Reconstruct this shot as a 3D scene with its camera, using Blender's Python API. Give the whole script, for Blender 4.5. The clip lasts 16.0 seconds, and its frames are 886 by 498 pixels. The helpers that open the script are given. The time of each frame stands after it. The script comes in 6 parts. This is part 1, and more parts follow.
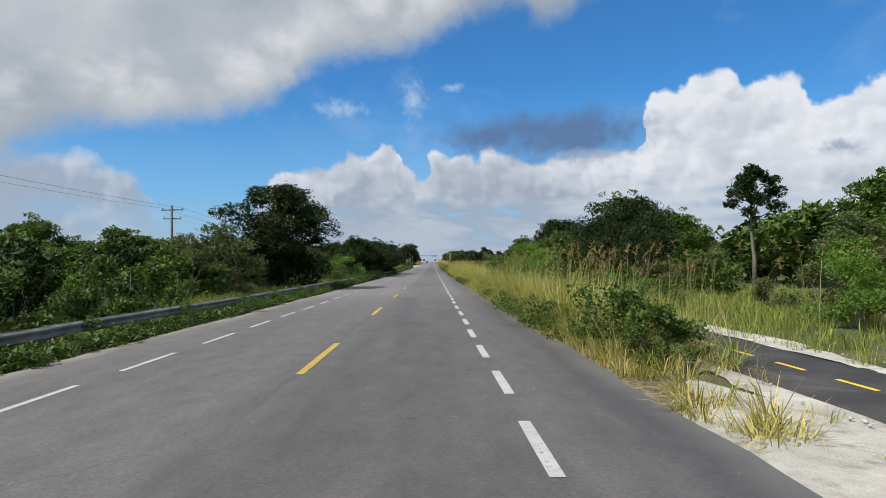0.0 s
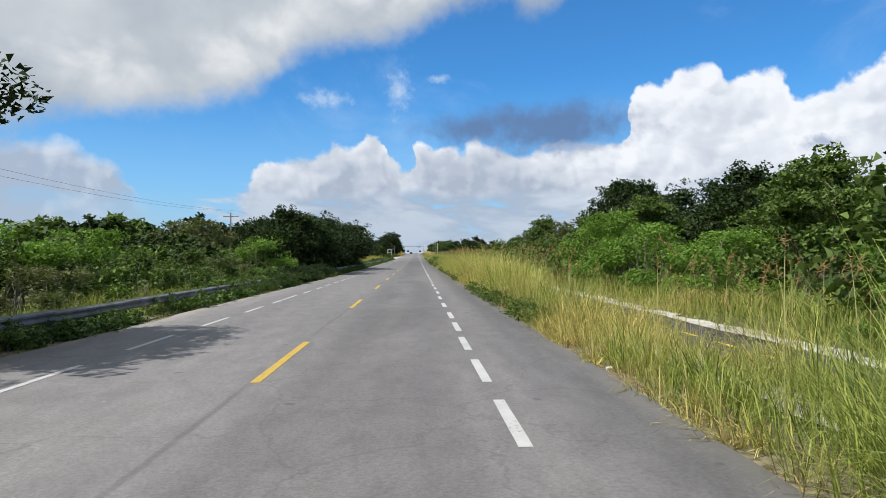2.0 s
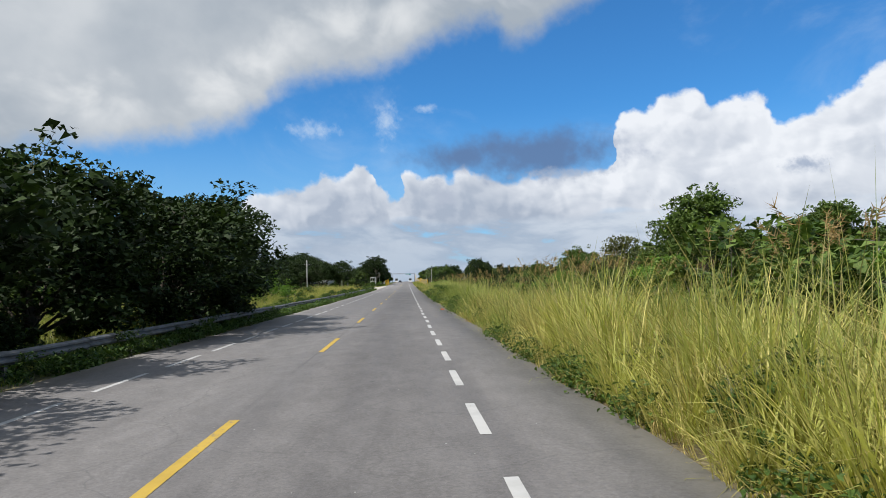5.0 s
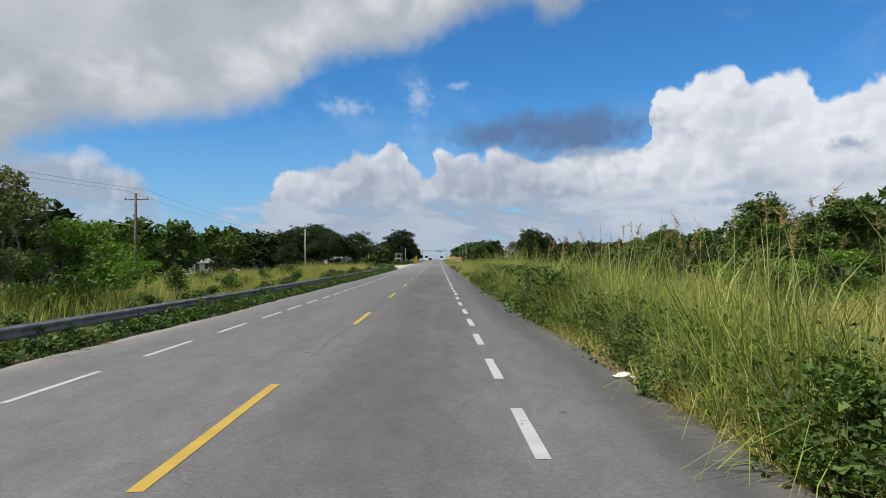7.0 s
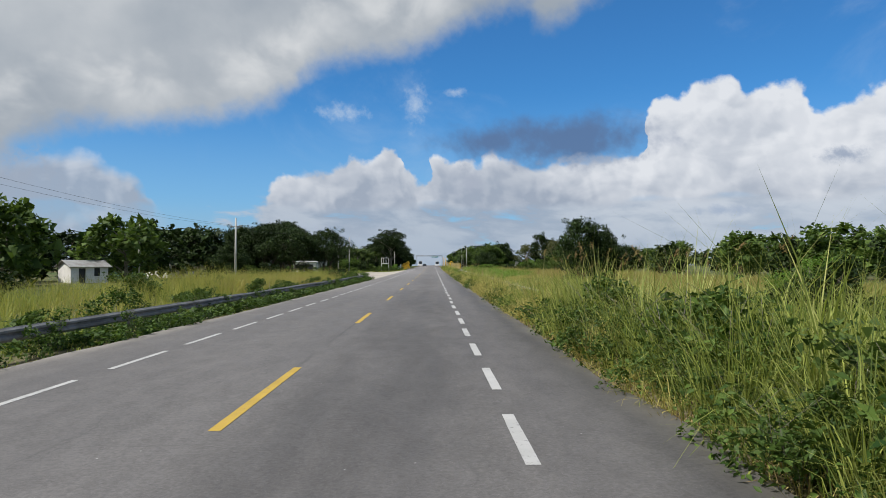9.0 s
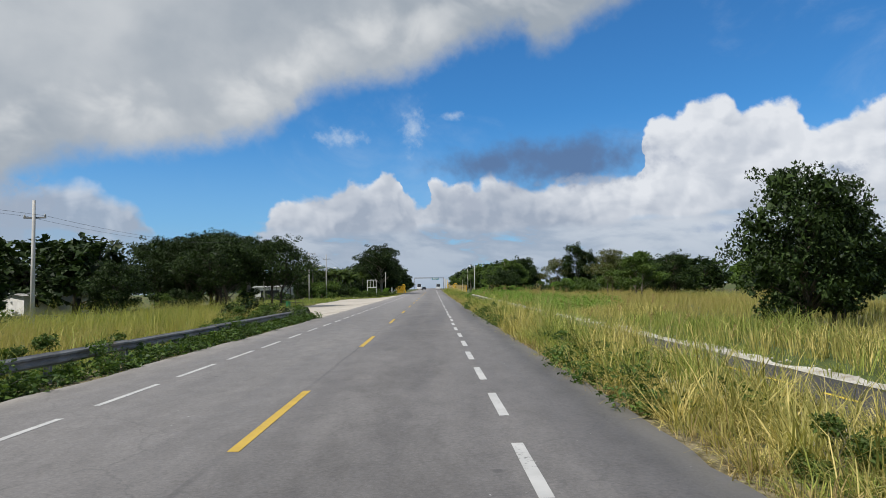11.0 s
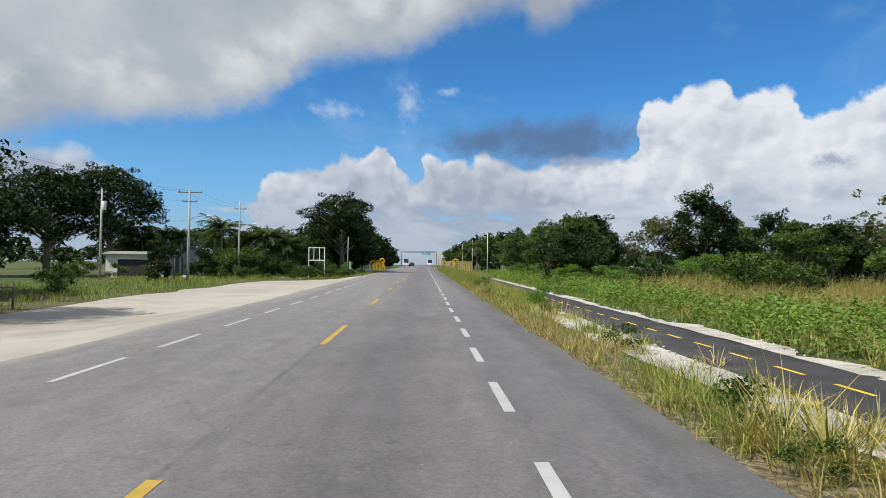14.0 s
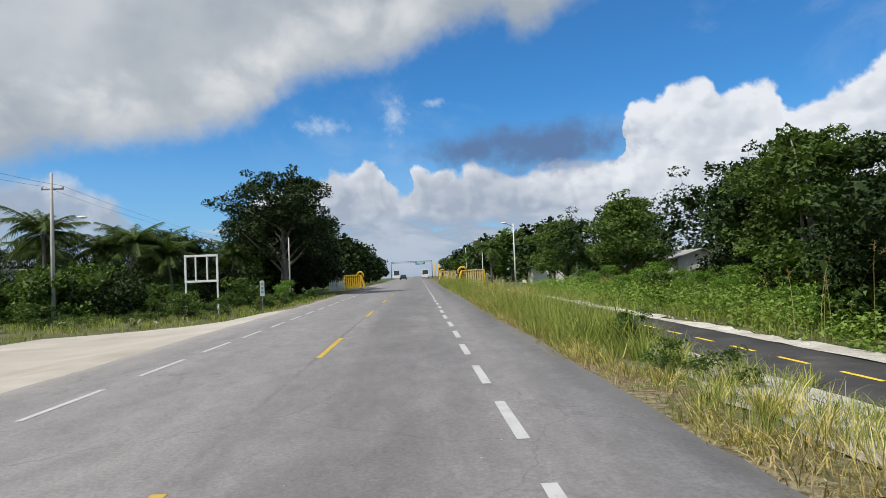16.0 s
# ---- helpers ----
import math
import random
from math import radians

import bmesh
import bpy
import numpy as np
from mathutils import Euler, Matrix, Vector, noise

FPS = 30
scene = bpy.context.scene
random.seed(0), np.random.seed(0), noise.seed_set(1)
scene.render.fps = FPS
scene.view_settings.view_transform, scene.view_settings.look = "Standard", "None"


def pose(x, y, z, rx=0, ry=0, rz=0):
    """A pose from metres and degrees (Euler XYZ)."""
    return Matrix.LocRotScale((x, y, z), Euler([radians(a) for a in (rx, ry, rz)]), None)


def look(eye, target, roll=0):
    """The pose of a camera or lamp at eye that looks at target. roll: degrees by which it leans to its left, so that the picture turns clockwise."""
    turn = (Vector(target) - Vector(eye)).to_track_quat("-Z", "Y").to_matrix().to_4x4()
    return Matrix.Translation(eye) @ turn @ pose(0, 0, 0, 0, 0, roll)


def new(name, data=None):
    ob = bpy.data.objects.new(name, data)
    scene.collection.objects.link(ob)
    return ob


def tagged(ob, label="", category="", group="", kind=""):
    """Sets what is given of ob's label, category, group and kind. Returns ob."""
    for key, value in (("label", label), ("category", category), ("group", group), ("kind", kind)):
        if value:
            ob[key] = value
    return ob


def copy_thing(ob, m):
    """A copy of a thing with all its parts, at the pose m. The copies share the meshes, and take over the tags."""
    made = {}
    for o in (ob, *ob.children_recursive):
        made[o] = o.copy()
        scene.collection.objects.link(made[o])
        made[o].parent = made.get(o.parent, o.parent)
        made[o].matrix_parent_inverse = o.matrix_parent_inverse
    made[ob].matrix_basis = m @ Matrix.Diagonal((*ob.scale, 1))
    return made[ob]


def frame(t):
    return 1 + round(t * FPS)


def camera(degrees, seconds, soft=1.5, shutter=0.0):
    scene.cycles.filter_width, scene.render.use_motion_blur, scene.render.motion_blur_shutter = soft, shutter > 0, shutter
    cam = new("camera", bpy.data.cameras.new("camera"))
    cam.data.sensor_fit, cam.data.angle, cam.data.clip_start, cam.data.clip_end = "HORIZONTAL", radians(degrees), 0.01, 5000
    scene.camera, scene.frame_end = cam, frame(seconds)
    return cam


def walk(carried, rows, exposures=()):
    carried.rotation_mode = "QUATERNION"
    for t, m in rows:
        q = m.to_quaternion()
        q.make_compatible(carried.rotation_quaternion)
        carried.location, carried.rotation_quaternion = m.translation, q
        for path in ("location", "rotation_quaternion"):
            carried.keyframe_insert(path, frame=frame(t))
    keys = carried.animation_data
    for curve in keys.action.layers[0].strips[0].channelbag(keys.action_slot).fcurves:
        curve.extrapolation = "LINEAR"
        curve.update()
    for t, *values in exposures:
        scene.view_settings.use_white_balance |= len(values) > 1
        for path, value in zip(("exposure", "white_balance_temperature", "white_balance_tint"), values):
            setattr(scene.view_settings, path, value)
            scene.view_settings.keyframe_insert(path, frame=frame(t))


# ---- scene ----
cam = camera(65.3, 16.0, soft=0.8)
PATH = [
    (0.0, pose(2.395, 0.00, 1.897, 91.44, 0.67, -0.87)),
    (0.5, pose(2.412, 11.49, 1.884, 91.41, 0.72, -0.78)),
    (1.0, pose(2.391, 22.55, 1.937, 92.05, 0.22, -2.37)),
    (1.5, pose(2.409, 34.85, 1.956, 90.70, 0.42, -2.38)),
    (2.0, pose(2.448, 46.90, 1.919, 90.74, 0.30, -2.15)),
    (2.5, pose(2.439, 57.89, 1.972, 90.99, 0.38, -1.24)),
    (3.0, pose(2.456, 67.51, 1.996, 90.16, 0.19, -1.85)),
    (3.5, pose(2.445, 77.99, 1.977, 89.99, -0.41, -1.74)),
    (4.0, pose(2.484, 89.42, 2.021, 93.07, 1.14, -3.36)),
    (6.5, pose(2.548, 145.43, 2.260, 92.83, 1.57, -1.39)),
    (7.0, pose(2.540, 156.62, 2.312, 91.30, 0.72, -0.41)),
    (7.5, pose(2.490, 167.88, 2.419, 92.15, 0.94, -1.51)),
    (8.0, pose(2.542, 178.16, 2.484, 92.43, 0.79, -1.30)),
    (10.5, pose(2.508, 232.65, 2.869, 90.65, -0.44, -0.46)),
    (11.0, pose(2.489, 243.81, 2.986, 93.69, 1.21, -0.76)),
    (11.5, pose(2.458, 255.20, 3.046, 90.92, 1.21, -0.84)),
    (12.0, pose(2.390, 266.13, 3.119, 90.69, 0.85, -0.35)),
    (12.5, pose(2.347, 277.30, 3.276, 91.48, -0.57, 1.71)),
    (13.0, pose(2.341, 289.93, 3.363, 92.21, -0.59, -1.45)),
    (13.5, pose(2.326, 300.47, 3.477, 90.17, -0.98, -1.27)),
    (14.0, pose(2.333, 311.20, 3.638, 91.76, -0.69, -1.60)),
    (14.5, pose(2.318, 322.95, 3.777, 92.88, -0.66, -2.86)),
    (15.0, pose(2.366, 334.54, 3.868, 91.28, -1.05, -1.76)),
    (15.5, pose(2.402, 345.95, 3.965, 90.17, -0.90, -1.58)),
    (16.0, pose(2.411, 355.97, 4.120, 92.60, 2.47, -2.05)),
]
walk(cam, PATH, exposures=[(0.0, 0.0), (1.0, 0.04), (1.5, 0.12), (2.0, 0.23), (2.5, 0.04), (3.0, 0.0), (3.5, 0.04), (4.0, 0.15), (6.5, 0.08), (7.0, 0.0), (8.0, -0.05),
                           (10.5, -0.08), (11.5, 0.0), (12.0, -0.05), (13.0, -0.02), (14.0, 0.0), (14.5, 0.04), (16.0, 0.04)])

# ---------------------------------------------------------------- sky and sun
SUN_AZ, SUN_EL = -121.0, 51.0        # degrees: clockwise from +y, above the horizon
world = bpy.data.worlds.new("tropical_sky")
scene.world = world
world.use_nodes = True
wt = world.node_tree
wt.nodes.clear()


def sock(tree, target, value):
    if isinstance(value, (int, float)):
        target.default_value = value
    elif isinstance(value, tuple):
        target.default_value = value if len(value) == len(target.default_value) else (*value, 1.0)
    else:
        tree.links.new(value, target)


def mth(tree, op, a, b=0.0, c=0.0, clamp=False):
    n = tree.nodes.new("ShaderNodeMath")
    n.operation, n.use_clamp = op, clamp
    for s, v in zip(n.inputs, (a, b, c)):
        sock(tree, s, v)
    return n.outputs[0]


def smooth(tree, v, lo, hi, to_lo=0.0, to_hi=1.0):
    n = tree.nodes.new("ShaderNodeMapRange")
    n.interpolation_type = "SMOOTHSTEP"
    for s, x in zip(n.inputs, (v, lo, hi, to_lo, to_hi)):
        sock(tree, s, x)
    return n.outputs[0]


def noise_at(tree, vec, scale, detail=4.0, rough=0.55, dist=0.0, color=False):
    n = tree.nodes.new("ShaderNodeTexNoise")
    sock(tree, n.inputs["Vector"], vec)
    n.inputs["Scale"].default_value, n.inputs["Detail"].default_value = scale, detail
    n.inputs["Roughness"].default_value, n.inputs["Distortion"].default_value = rough, dist
    return n.outputs["Color" if color else "Fac"]


def mixc(tree, fac, a, b, blend="MIX"):
    n = tree.nodes.new("ShaderNodeMix")
    n.data_type, n.blend_type = "RGBA", blend
    sock(tree, n.inputs[0], fac)
    sock(tree, n.inputs[6], a)
    sock(tree, n.inputs[7], b)
    return n.outputs[2]


def combine(tree, x, y, z=0.0):
    n = tree.nodes.new("ShaderNodeCombineXYZ")
    for s, v in zip(n.inputs, (x, y, z)):
        sock(tree, s, v)
    return n.outputs[0]


def curve_at(tree, v, lo, hi, top, points):
    """A smooth line through points (degrees, degrees), read at v."""
    n = tree.nodes.new("ShaderNodeFloatCurve")
    c = n.mapping.curves[0]
    pts = [((x - lo) / (hi - lo), y / top) for x, y in points]
    c.points[0].location, c.points[-1].location = pts[0], pts[-1]
    for p in pts[1:-1]:
        c.points.new(*p)
    n.mapping.extend = "HORIZONTAL"
    n.mapping.update()
    sock(tree, n.inputs["Value"], mth(tree, "DIVIDE", mth(tree, "SUBTRACT", v, lo), hi - lo))
    return mth(tree, "MULTIPLY", n.outputs[0], top)


def blob(tree, u, v, cu, cv, ru, rv):
    a = mth(tree, "POWER", mth(tree, "DIVIDE", mth(tree, "SUBTRACT", u, cu), ru), 2.0)
    b = mth(tree, "POWER", mth(tree, "DIVIDE", mth(tree, "SUBTRACT", v, cv), rv), 2.0)
    return mth(tree, "SUBTRACT", 1.0, mth(tree, "SQRT", mth(tree, "ADD", mth(tree, "ADD", a, b), 1e-4)))


CUMULUS_TOPS = [(-45, 8), (-33, 8.2), (-29, 9.0), (-27, 9.3), (-25, 8.6), (-23.5, 7.7), (-22.4, 5.8), (-21.2, 4.4), (-17, 3.6), (-14.6, 4.8), (-13.2, 6.7),
                (-11.9, 7.9), (-10.2, 8.4), (-7.4, 8.9), (-6.4, 9.5), (-5.2, 9.3), (-4.4, 10.0), (-3.6, 10.5), (-2.8, 10.0), (-2.3, 8.4), (-0.8, 7.3), (-0.2, 9.0), (0.6, 9.6), (1.5, 9.0),
                (2.5, 9.6), (3.7, 9.0), (4.7, 9.6), (6.5, 9.4), (8, 8.6), (11, 9.0), (14, 9.0), (16.8, 9.8), (17.2, 12.0), (18.2, 13.2), (20, 13.8), (22.4, 14.8),
                (24, 14.2), (24.8, 13.4), (26, 13.8), (27.9, 13.8), (28.9, 12.8), (30.4, 11.5), (32.3, 12.4), (34.2, 13.4), (36.5, 14.6), (45, 12)]
DECK_EDGE = [(-45, 2.0), (-34, 5.0), (-32, 7.6), (-28.5, 9.7), (-24.5, 10.4), (-18.2, 11.4), (-14.3, 12.4), (-12.0, 13.6), (-9.9, 15.6), (-6, 16.6), (-1.2, 17.6), (1.9, 18.8), (3.9, 19.6),
             (7.2, 20.5), (9.3, 19.2), (10.8, 19.4), (13, 20.8), (20, 23.0), (30, 26.0), (45, 30)]


def turned(tree, u, v, k=1.0):
    """A slanting slice through space for the direction (u, v), so that no pattern lines up with the horizon."""
    def lin(a, b):
        return mth(tree, "ADD", mth(tree, "MULTIPLY", u, a * k), mth(tree, "MULTIPLY", v, b * k))
    return combine(tree, lin(0.82, 0.41), lin(-0.45, 0.80), lin(0.35, 0.44))


def lobes(tree, p, scale):
    n = tree.nodes.new("ShaderNodeTexVoronoi")
    n.feature = "SMOOTH_F1"
    n.inputs["Scale"].default_value, n.inputs["Smoothness"].default_value = scale, 0.25
    sock(tree, n.inputs["Vector"], p)
    return mth(tree, "SUBTRACT", 0.5, n.outputs["Distance"])


def cloud_fields(tree, u, v):
    """How deep in the heaped clouds and in the high deck a direction lies, in degrees."""
    p0 = turned(tree, u, v)
    sw = tree.nodes.new("ShaderNodeSeparateColor")
    tree.links.new(noise_at(tree, p0, 0.42, 3.0, 0.55, color=True), sw.inputs[0])
    u2 = mth(tree, "ADD", u, mth(tree, "MULTIPLY", mth(tree, "SUBTRACT", sw.outputs[0], 0.5), 2.2))
    v2 = mth(tree, "ADD", v, mth(tree, "MULTIPLY", mth(tree, "SUBTRACT", sw.outputs[1], 0.5), 1.5))
    p = turned(tree, u2, v2)
    fine = noise_at(tree, p0, 1.1, 5.0, 0.6)
    grain = mth(tree, "MULTIPLY", mth(tree, "SUBTRACT", fine, 0.5), 1.1)
    puffs = mth(tree, "ADD", mth(tree, "MULTIPLY", lobes(tree, p, 0.36), 1.5), mth(tree, "MULTIPLY", lobes(tree, p, 0.85), 0.6))
    tops = mth(tree, "SUBTRACT", curve_at(tree, u2, -45, 45, 20, CUMULUS_TOPS), v2)
    heaps = mth(tree, "ADD", tops, mth(tree, "ADD", mth(tree, "MULTIPLY", puffs, 0.6), mth(tree, "MULTIPLY", grain, 0.8)))
    deck = mth(tree, "ADD", mth(tree, "SUBTRACT", v2, curve_at(tree, u2, -45, 45, 40, DECK_EDGE)), grain)
    swell = mth(tree, "ADD", mth(tree, "MULTIPLY", puffs, 1.1), mth(tree, "ADD", mth(tree, "MULTIPLY", smooth(tree, tops, -1.0, 4.0), 1.4), mth(tree, "MULTIPLY", grain, 0.35)))
    return heaps, deck, sw.outputs[2], fine, p0, swell


coord = wt.nodes.new("ShaderNodeTexCoord").outputs["Generated"]
sep = wt.nodes.new("ShaderNodeSeparateXYZ")
wt.links.new(coord, sep.inputs[0])
AZ = mth(wt, "MULTIPLY", mth(wt, "ARCTAN2", sep.outputs[0], sep.outputs[1]), 57.2958)
EL = mth(wt, "MULTIPLY", mth(wt, "ARCSINE", sep.outputs[2]), 57.2958)
heaps, deck, billow, fine, sky_p, swell = cloud_fields(wt, AZ, EL)
heaps_s, deck_s, *_, swell_s = cloud_fields(wt, mth(wt, "SUBTRACT", AZ, 0.45), mth(wt, "ADD", EL, 0.5))

sky = wt.nodes.new("ShaderNodeTexSky")
sky.sky_type, sky.sun_disc = "NISHITA", False
sky.sun_elevation, sky.sun_rotation = radians(SUN_EL), radians(SUN_AZ)
sky.air_density, sky.dust_density, sky.ozone_density, sky.altitude = 1.0, 0.25, 3.0, 0
SKY_STRENGTH = 0.12
C = 1.0 / SKY_STRENGTH              # radiance 1 of a cloud in the sky's units


def lum(r, g, b):
    return (r * C, g * C, b * C)


blue = mixc(wt, 1.0, sky.outputs[0], (0.295, 0.735, 1.08), "MULTIPLY")
# heaped clouds: sunlit crests, soft hollows, flat grey bases
crest = smooth(wt, mth(wt, "SUBTRACT", swell, swell_s), -0.35, 0.75)
mottle = noise_at(wt, turned(wt, mth(wt, "MULTIPLY", AZ, 0.7), mth(wt, "MULTIPLY", EL, 1.2)), 0.30, 4.0, 0.5, 0.4)
east = mth(wt, "ADD", smooth(wt, AZ, -31.0, -25.0, -0.50, -0.16), smooth(wt, AZ, 7.0, 18.0, 0.0, 0.32))      # the heaps to the left stand in the deck's shade, those to the right in full sun
height = smooth(wt, EL, 5.0, 10.5, -0.22, 0.10)
rim_lit = smooth(wt, heaps, 0.2, 1.8, 0.22, 0.0)
body = mth(wt, "ADD", mth(wt, "ADD", mth(wt, "MULTIPLY", crest, 0.34), mth(wt, "MULTIPLY", smooth(wt, mottle, 0.32, 0.66), 0.40)),
           mth(wt, "ADD", mth(wt, "ADD", east, 0.20), mth(wt, "ADD", height, rim_lit)), clamp=True)
heap_col = mixc(wt, body, lum(0.36, 0.42, 0.52), lum(0.78, 0.81, 0.86))
# the high deck: a grey underside, sunlit folds a little way in from its edge
deck_low = noise_at(wt, turned(wt, mth(wt, "MULTIPLY", AZ, 0.75), EL), 0.10, 3.0, 0.5, 0.3)
lump = smooth(wt, noise_at(wt, turned(wt, AZ, mth(wt, "MULTIPLY", EL, 1.4)), 0.17, 4.0, 0.5, 0.3), 0.36, 0.66)
fold = smooth(wt, mth(wt, "ABSOLUTE", mth(wt, "SUBTRACT", deck, 3.9)), 0.3, 2.7, 1.0, 0.0)
deck_lit = mth(wt, "ADD", mth(wt, "MULTIPLY", smooth(wt, deck_low, 0.34, 0.64), 0.36), mth(wt, "MULTIPLY", mth(wt, "MULTIPLY", lump, mth(wt, "ADD", fold, 0.25)), 0.62))
deck_lit = mth(wt, "ADD", deck_lit, mth(wt, "MULTIPLY", smooth(wt, mth(wt, "SUBTRACT", deck_s, deck), -0.4, 1.6), 0.10))
deck_lit = mth(wt, "SUBTRACT", deck_lit, mth(wt, "ADD", smooth(wt, AZ, -20.0, -6.0, -0.12, 0.16), smooth(wt, AZ, -31.0, -24.0, 0.16, 0.0)), clamp=True)
deck_col = mixc(wt, deck_lit, lum(0.35, 0.40, 0.46), lum(0.66, 0.685, 0.71))
# a flat dark cloud and torn scraps in the gap
wob = mth(wt, "MULTIPLY", mth(wt, "SUBTRACT", billow, 0.5), 0.9)
dark = mth(wt, "ADD", mth(wt, "MAXIMUM", blob(wt, AZ, EL, 11.2, 10.6, 9.6, 2.5), mth(wt, "MULTIPLY", blob(wt, AZ, EL, 5.0, 10.6, 6.0, 1.8), 0.8)), wob)
dark = mth(wt, "ADD", dark, mth(wt, "MULTIPLY", mth(wt, "SUBTRACT", fine, 0.5), 0.5))
scrap = mth(wt, "MAXIMUM", blob(wt, AZ, EL, -7.4, 12.9, 2.6, 0.9), mth(wt, "MAXIMUM", blob(wt, AZ, EL, -1.5, 13.6, 1.3, 2.4), blob(wt, AZ, EL, 2.0, 14.6, 1.0, 0.5)))
scrap = mth(wt, "ADD", scrap, mth(wt, "MULTIPLY", mth(wt, "SUBTRACT", fine, 0.5), 2.2))
wisp = smooth(wt, noise_at(wt, turned(wt, mth(wt, "MULTIPLY", AZ, 0.7), EL), 0.13, 7.0, 0.62, 0.5), 0.50, 0.82)

col = mixc(wt, mth(wt, "MULTIPLY", wisp, 0.25), blue, lum(0.55, 0.66, 0.80))
col = mixc(wt, smooth(wt, EL, 2.0, 15.0, 0.48, 0.0), col, lum(0.34, 0.53, 0.76))
col = mixc(wt, mth(wt, "MULTIPLY", smooth(wt, scrap, 0.0, 1.4), 0.62), col, lum(0.60, 0.70, 0.82))
col = mixc(wt, smooth(wt, deck, -0.7, 2.0), col, deck_col)
# the upper row of heaps ends in a ragged base, and a lower, farther row shows beneath it
base_at = mth(wt, "ADD", mth(wt, "MULTIPLY", mth(wt, "SUBTRACT", noise_at(wt, turned(wt, mth(wt, "MULTIPLY", AZ, 0.5), EL), 0.35, 3.0, 0.5), 0.5), 2.4), mth(wt, "ADD", 5.0, smooth(wt, AZ, -4.0, 12.0, 0.0, 0.3)))
over = smooth(wt, mth(wt, "SUBTRACT", EL, base_at), -0.45, 0.55)
lower = noise_at(wt, turned(wt, mth(wt, "MULTIPLY", AZ, 0.55), mth(wt, "MULTIPLY", EL, 1.6)), 0.36, 5.0, 0.55, 0.3)
low_body = mth(wt, "ADD", mth(wt, "MULTIPLY", smooth(wt, lower, 0.36, 0.62), 0.55), smooth(wt, AZ, 4.0, 22.0, 0.02, 0.32), clamp=True)
low_col = mixc(wt, low_body, lum(0.33, 0.40, 0.51), lum(0.66, 0.70, 0.76))
col = mixc(wt, mth(wt, "MULTIPLY", smooth(wt, mth(wt, "ADD", lower, smooth(wt, AZ, -17.0, -11.0, -0.35, 0.0)), 0.25, 0.40), smooth(wt, EL, 5.4, 6.2, 0.95, 0.0)), col, low_col)
far_left = smooth(wt, AZ, -24.0, -20.0, 1.0, 0.0)
torn = mth(wt, "ADD", 0.62, mth(wt, "MULTIPLY", smooth(wt, noise_at(wt, sky_p, 0.28, 4.0, 0.6), 0.36, 0.6), 0.34))      # the shaded heap to the left is thin and torn
cover = mth(wt, "MAXIMUM", over, mth(wt, "MULTIPLY", far_left, torn))
col = mixc(wt, mth(wt, "MULTIPLY", mth(wt, "MULTIPLY", smooth(wt, heaps, -0.05, mth(wt, "ADD", 0.55, mth(wt, "MULTIPLY", far_left, 1.2))), cover), smooth(wt, AZ, -25.0, -21.0, 0.9, 1.0)), col, heap_col)
col = mixc(wt, mth(wt, "MULTIPLY", smooth(wt, dark, -0.05, 0.75), 0.9), col, lum(0.112, 0.185, 0.345))
# grey hollows and shaded scraps in front of the heaps
for cu, cv, ru, rv, tone, much in ((31.2, 8.2, 2.2, 0.9, (0.30, 0.37, 0.50), 0.85), (3.1, 7.4, 2.0, 1.7, (0.40, 0.45, 0.55), 0.75), (23.0, 4.6, 3.0, 0.7, (0.33, 0.42, 0.58), 0.7),
                                   (-31.5, 7.2, 4.0, 2.2, (0.36, 0.42, 0.52), 0.7), (13.2, 8.9, 4.5, 0.7, (0.38, 0.44, 0.55), 0.7), (-6.5, 3.2, 8.0, 0.8, (0.38, 0.44, 0.54), 0.5)):
    shadow = mth(wt, "ADD", blob(wt, AZ, EL, cu, cv, ru, rv), mth(wt, "MULTIPLY", mth(wt, "SUBTRACT", fine, 0.5), 1.6))
    shadow = mth(wt, "ADD", shadow, mth(wt, "MULTIPLY", wob, 0.5))
    col = mixc(wt, mth(wt, "MULTIPLY", smooth(wt, shadow, 0.05, 0.9), much), col, lum(*tone))
# haze over the horizon
haze = smooth(wt, EL, 0.5, 6.2, 0.62, 0.0)
col = mixc(wt, haze, col, lum(0.38, 0.465, 0.585))
# below the horizon the world is hidden by the ground
bg = wt.nodes.new("ShaderNodeBackground")
bg.inputs["Strength"].default_value = SKY_STRENGTH
wt.links.new(col, bg.inputs["Color"])
out = wt.nodes.new("ShaderNodeOutputWorld")
wt.links.new(bg.outputs[0], out.inputs["Surface"])

sun = new("sun", bpy.data.lights.new("sun", "SUN"))
sun.data.energy, sun.data.angle, sun.data.color = 4.7, radians(0.6), (1.0, 0.955, 0.89)
sun.matrix_world = look((60 * math.sin(radians(SUN_AZ)), 60 * math.cos(radians(SUN_AZ)), 60 * math.tan(radians(SUN_EL))), (0, 0, 0))
scene.view_settings.exposure = 0.0


# ---------------------------------------------------------------- materials
def material(name, base, rough=0.8, metal=0.0, spec=0.3):
    m = bpy.data.materials.new(name)
    m.use_nodes = True
    b = m.node_tree.nodes["Principled BSDF"]
    b.inputs["Base Color"].default_value = (*base, 1)
    b.inputs["Roughness"].default_value, b.inputs["Metallic"].default_value = rough, metal
    b.inputs["Specular IOR Level"].default_value = spec
    return m, m.node_tree, b


def place_of(tree):
    return tree.nodes.new("ShaderNodeNewGeometry").outputs["Position"]


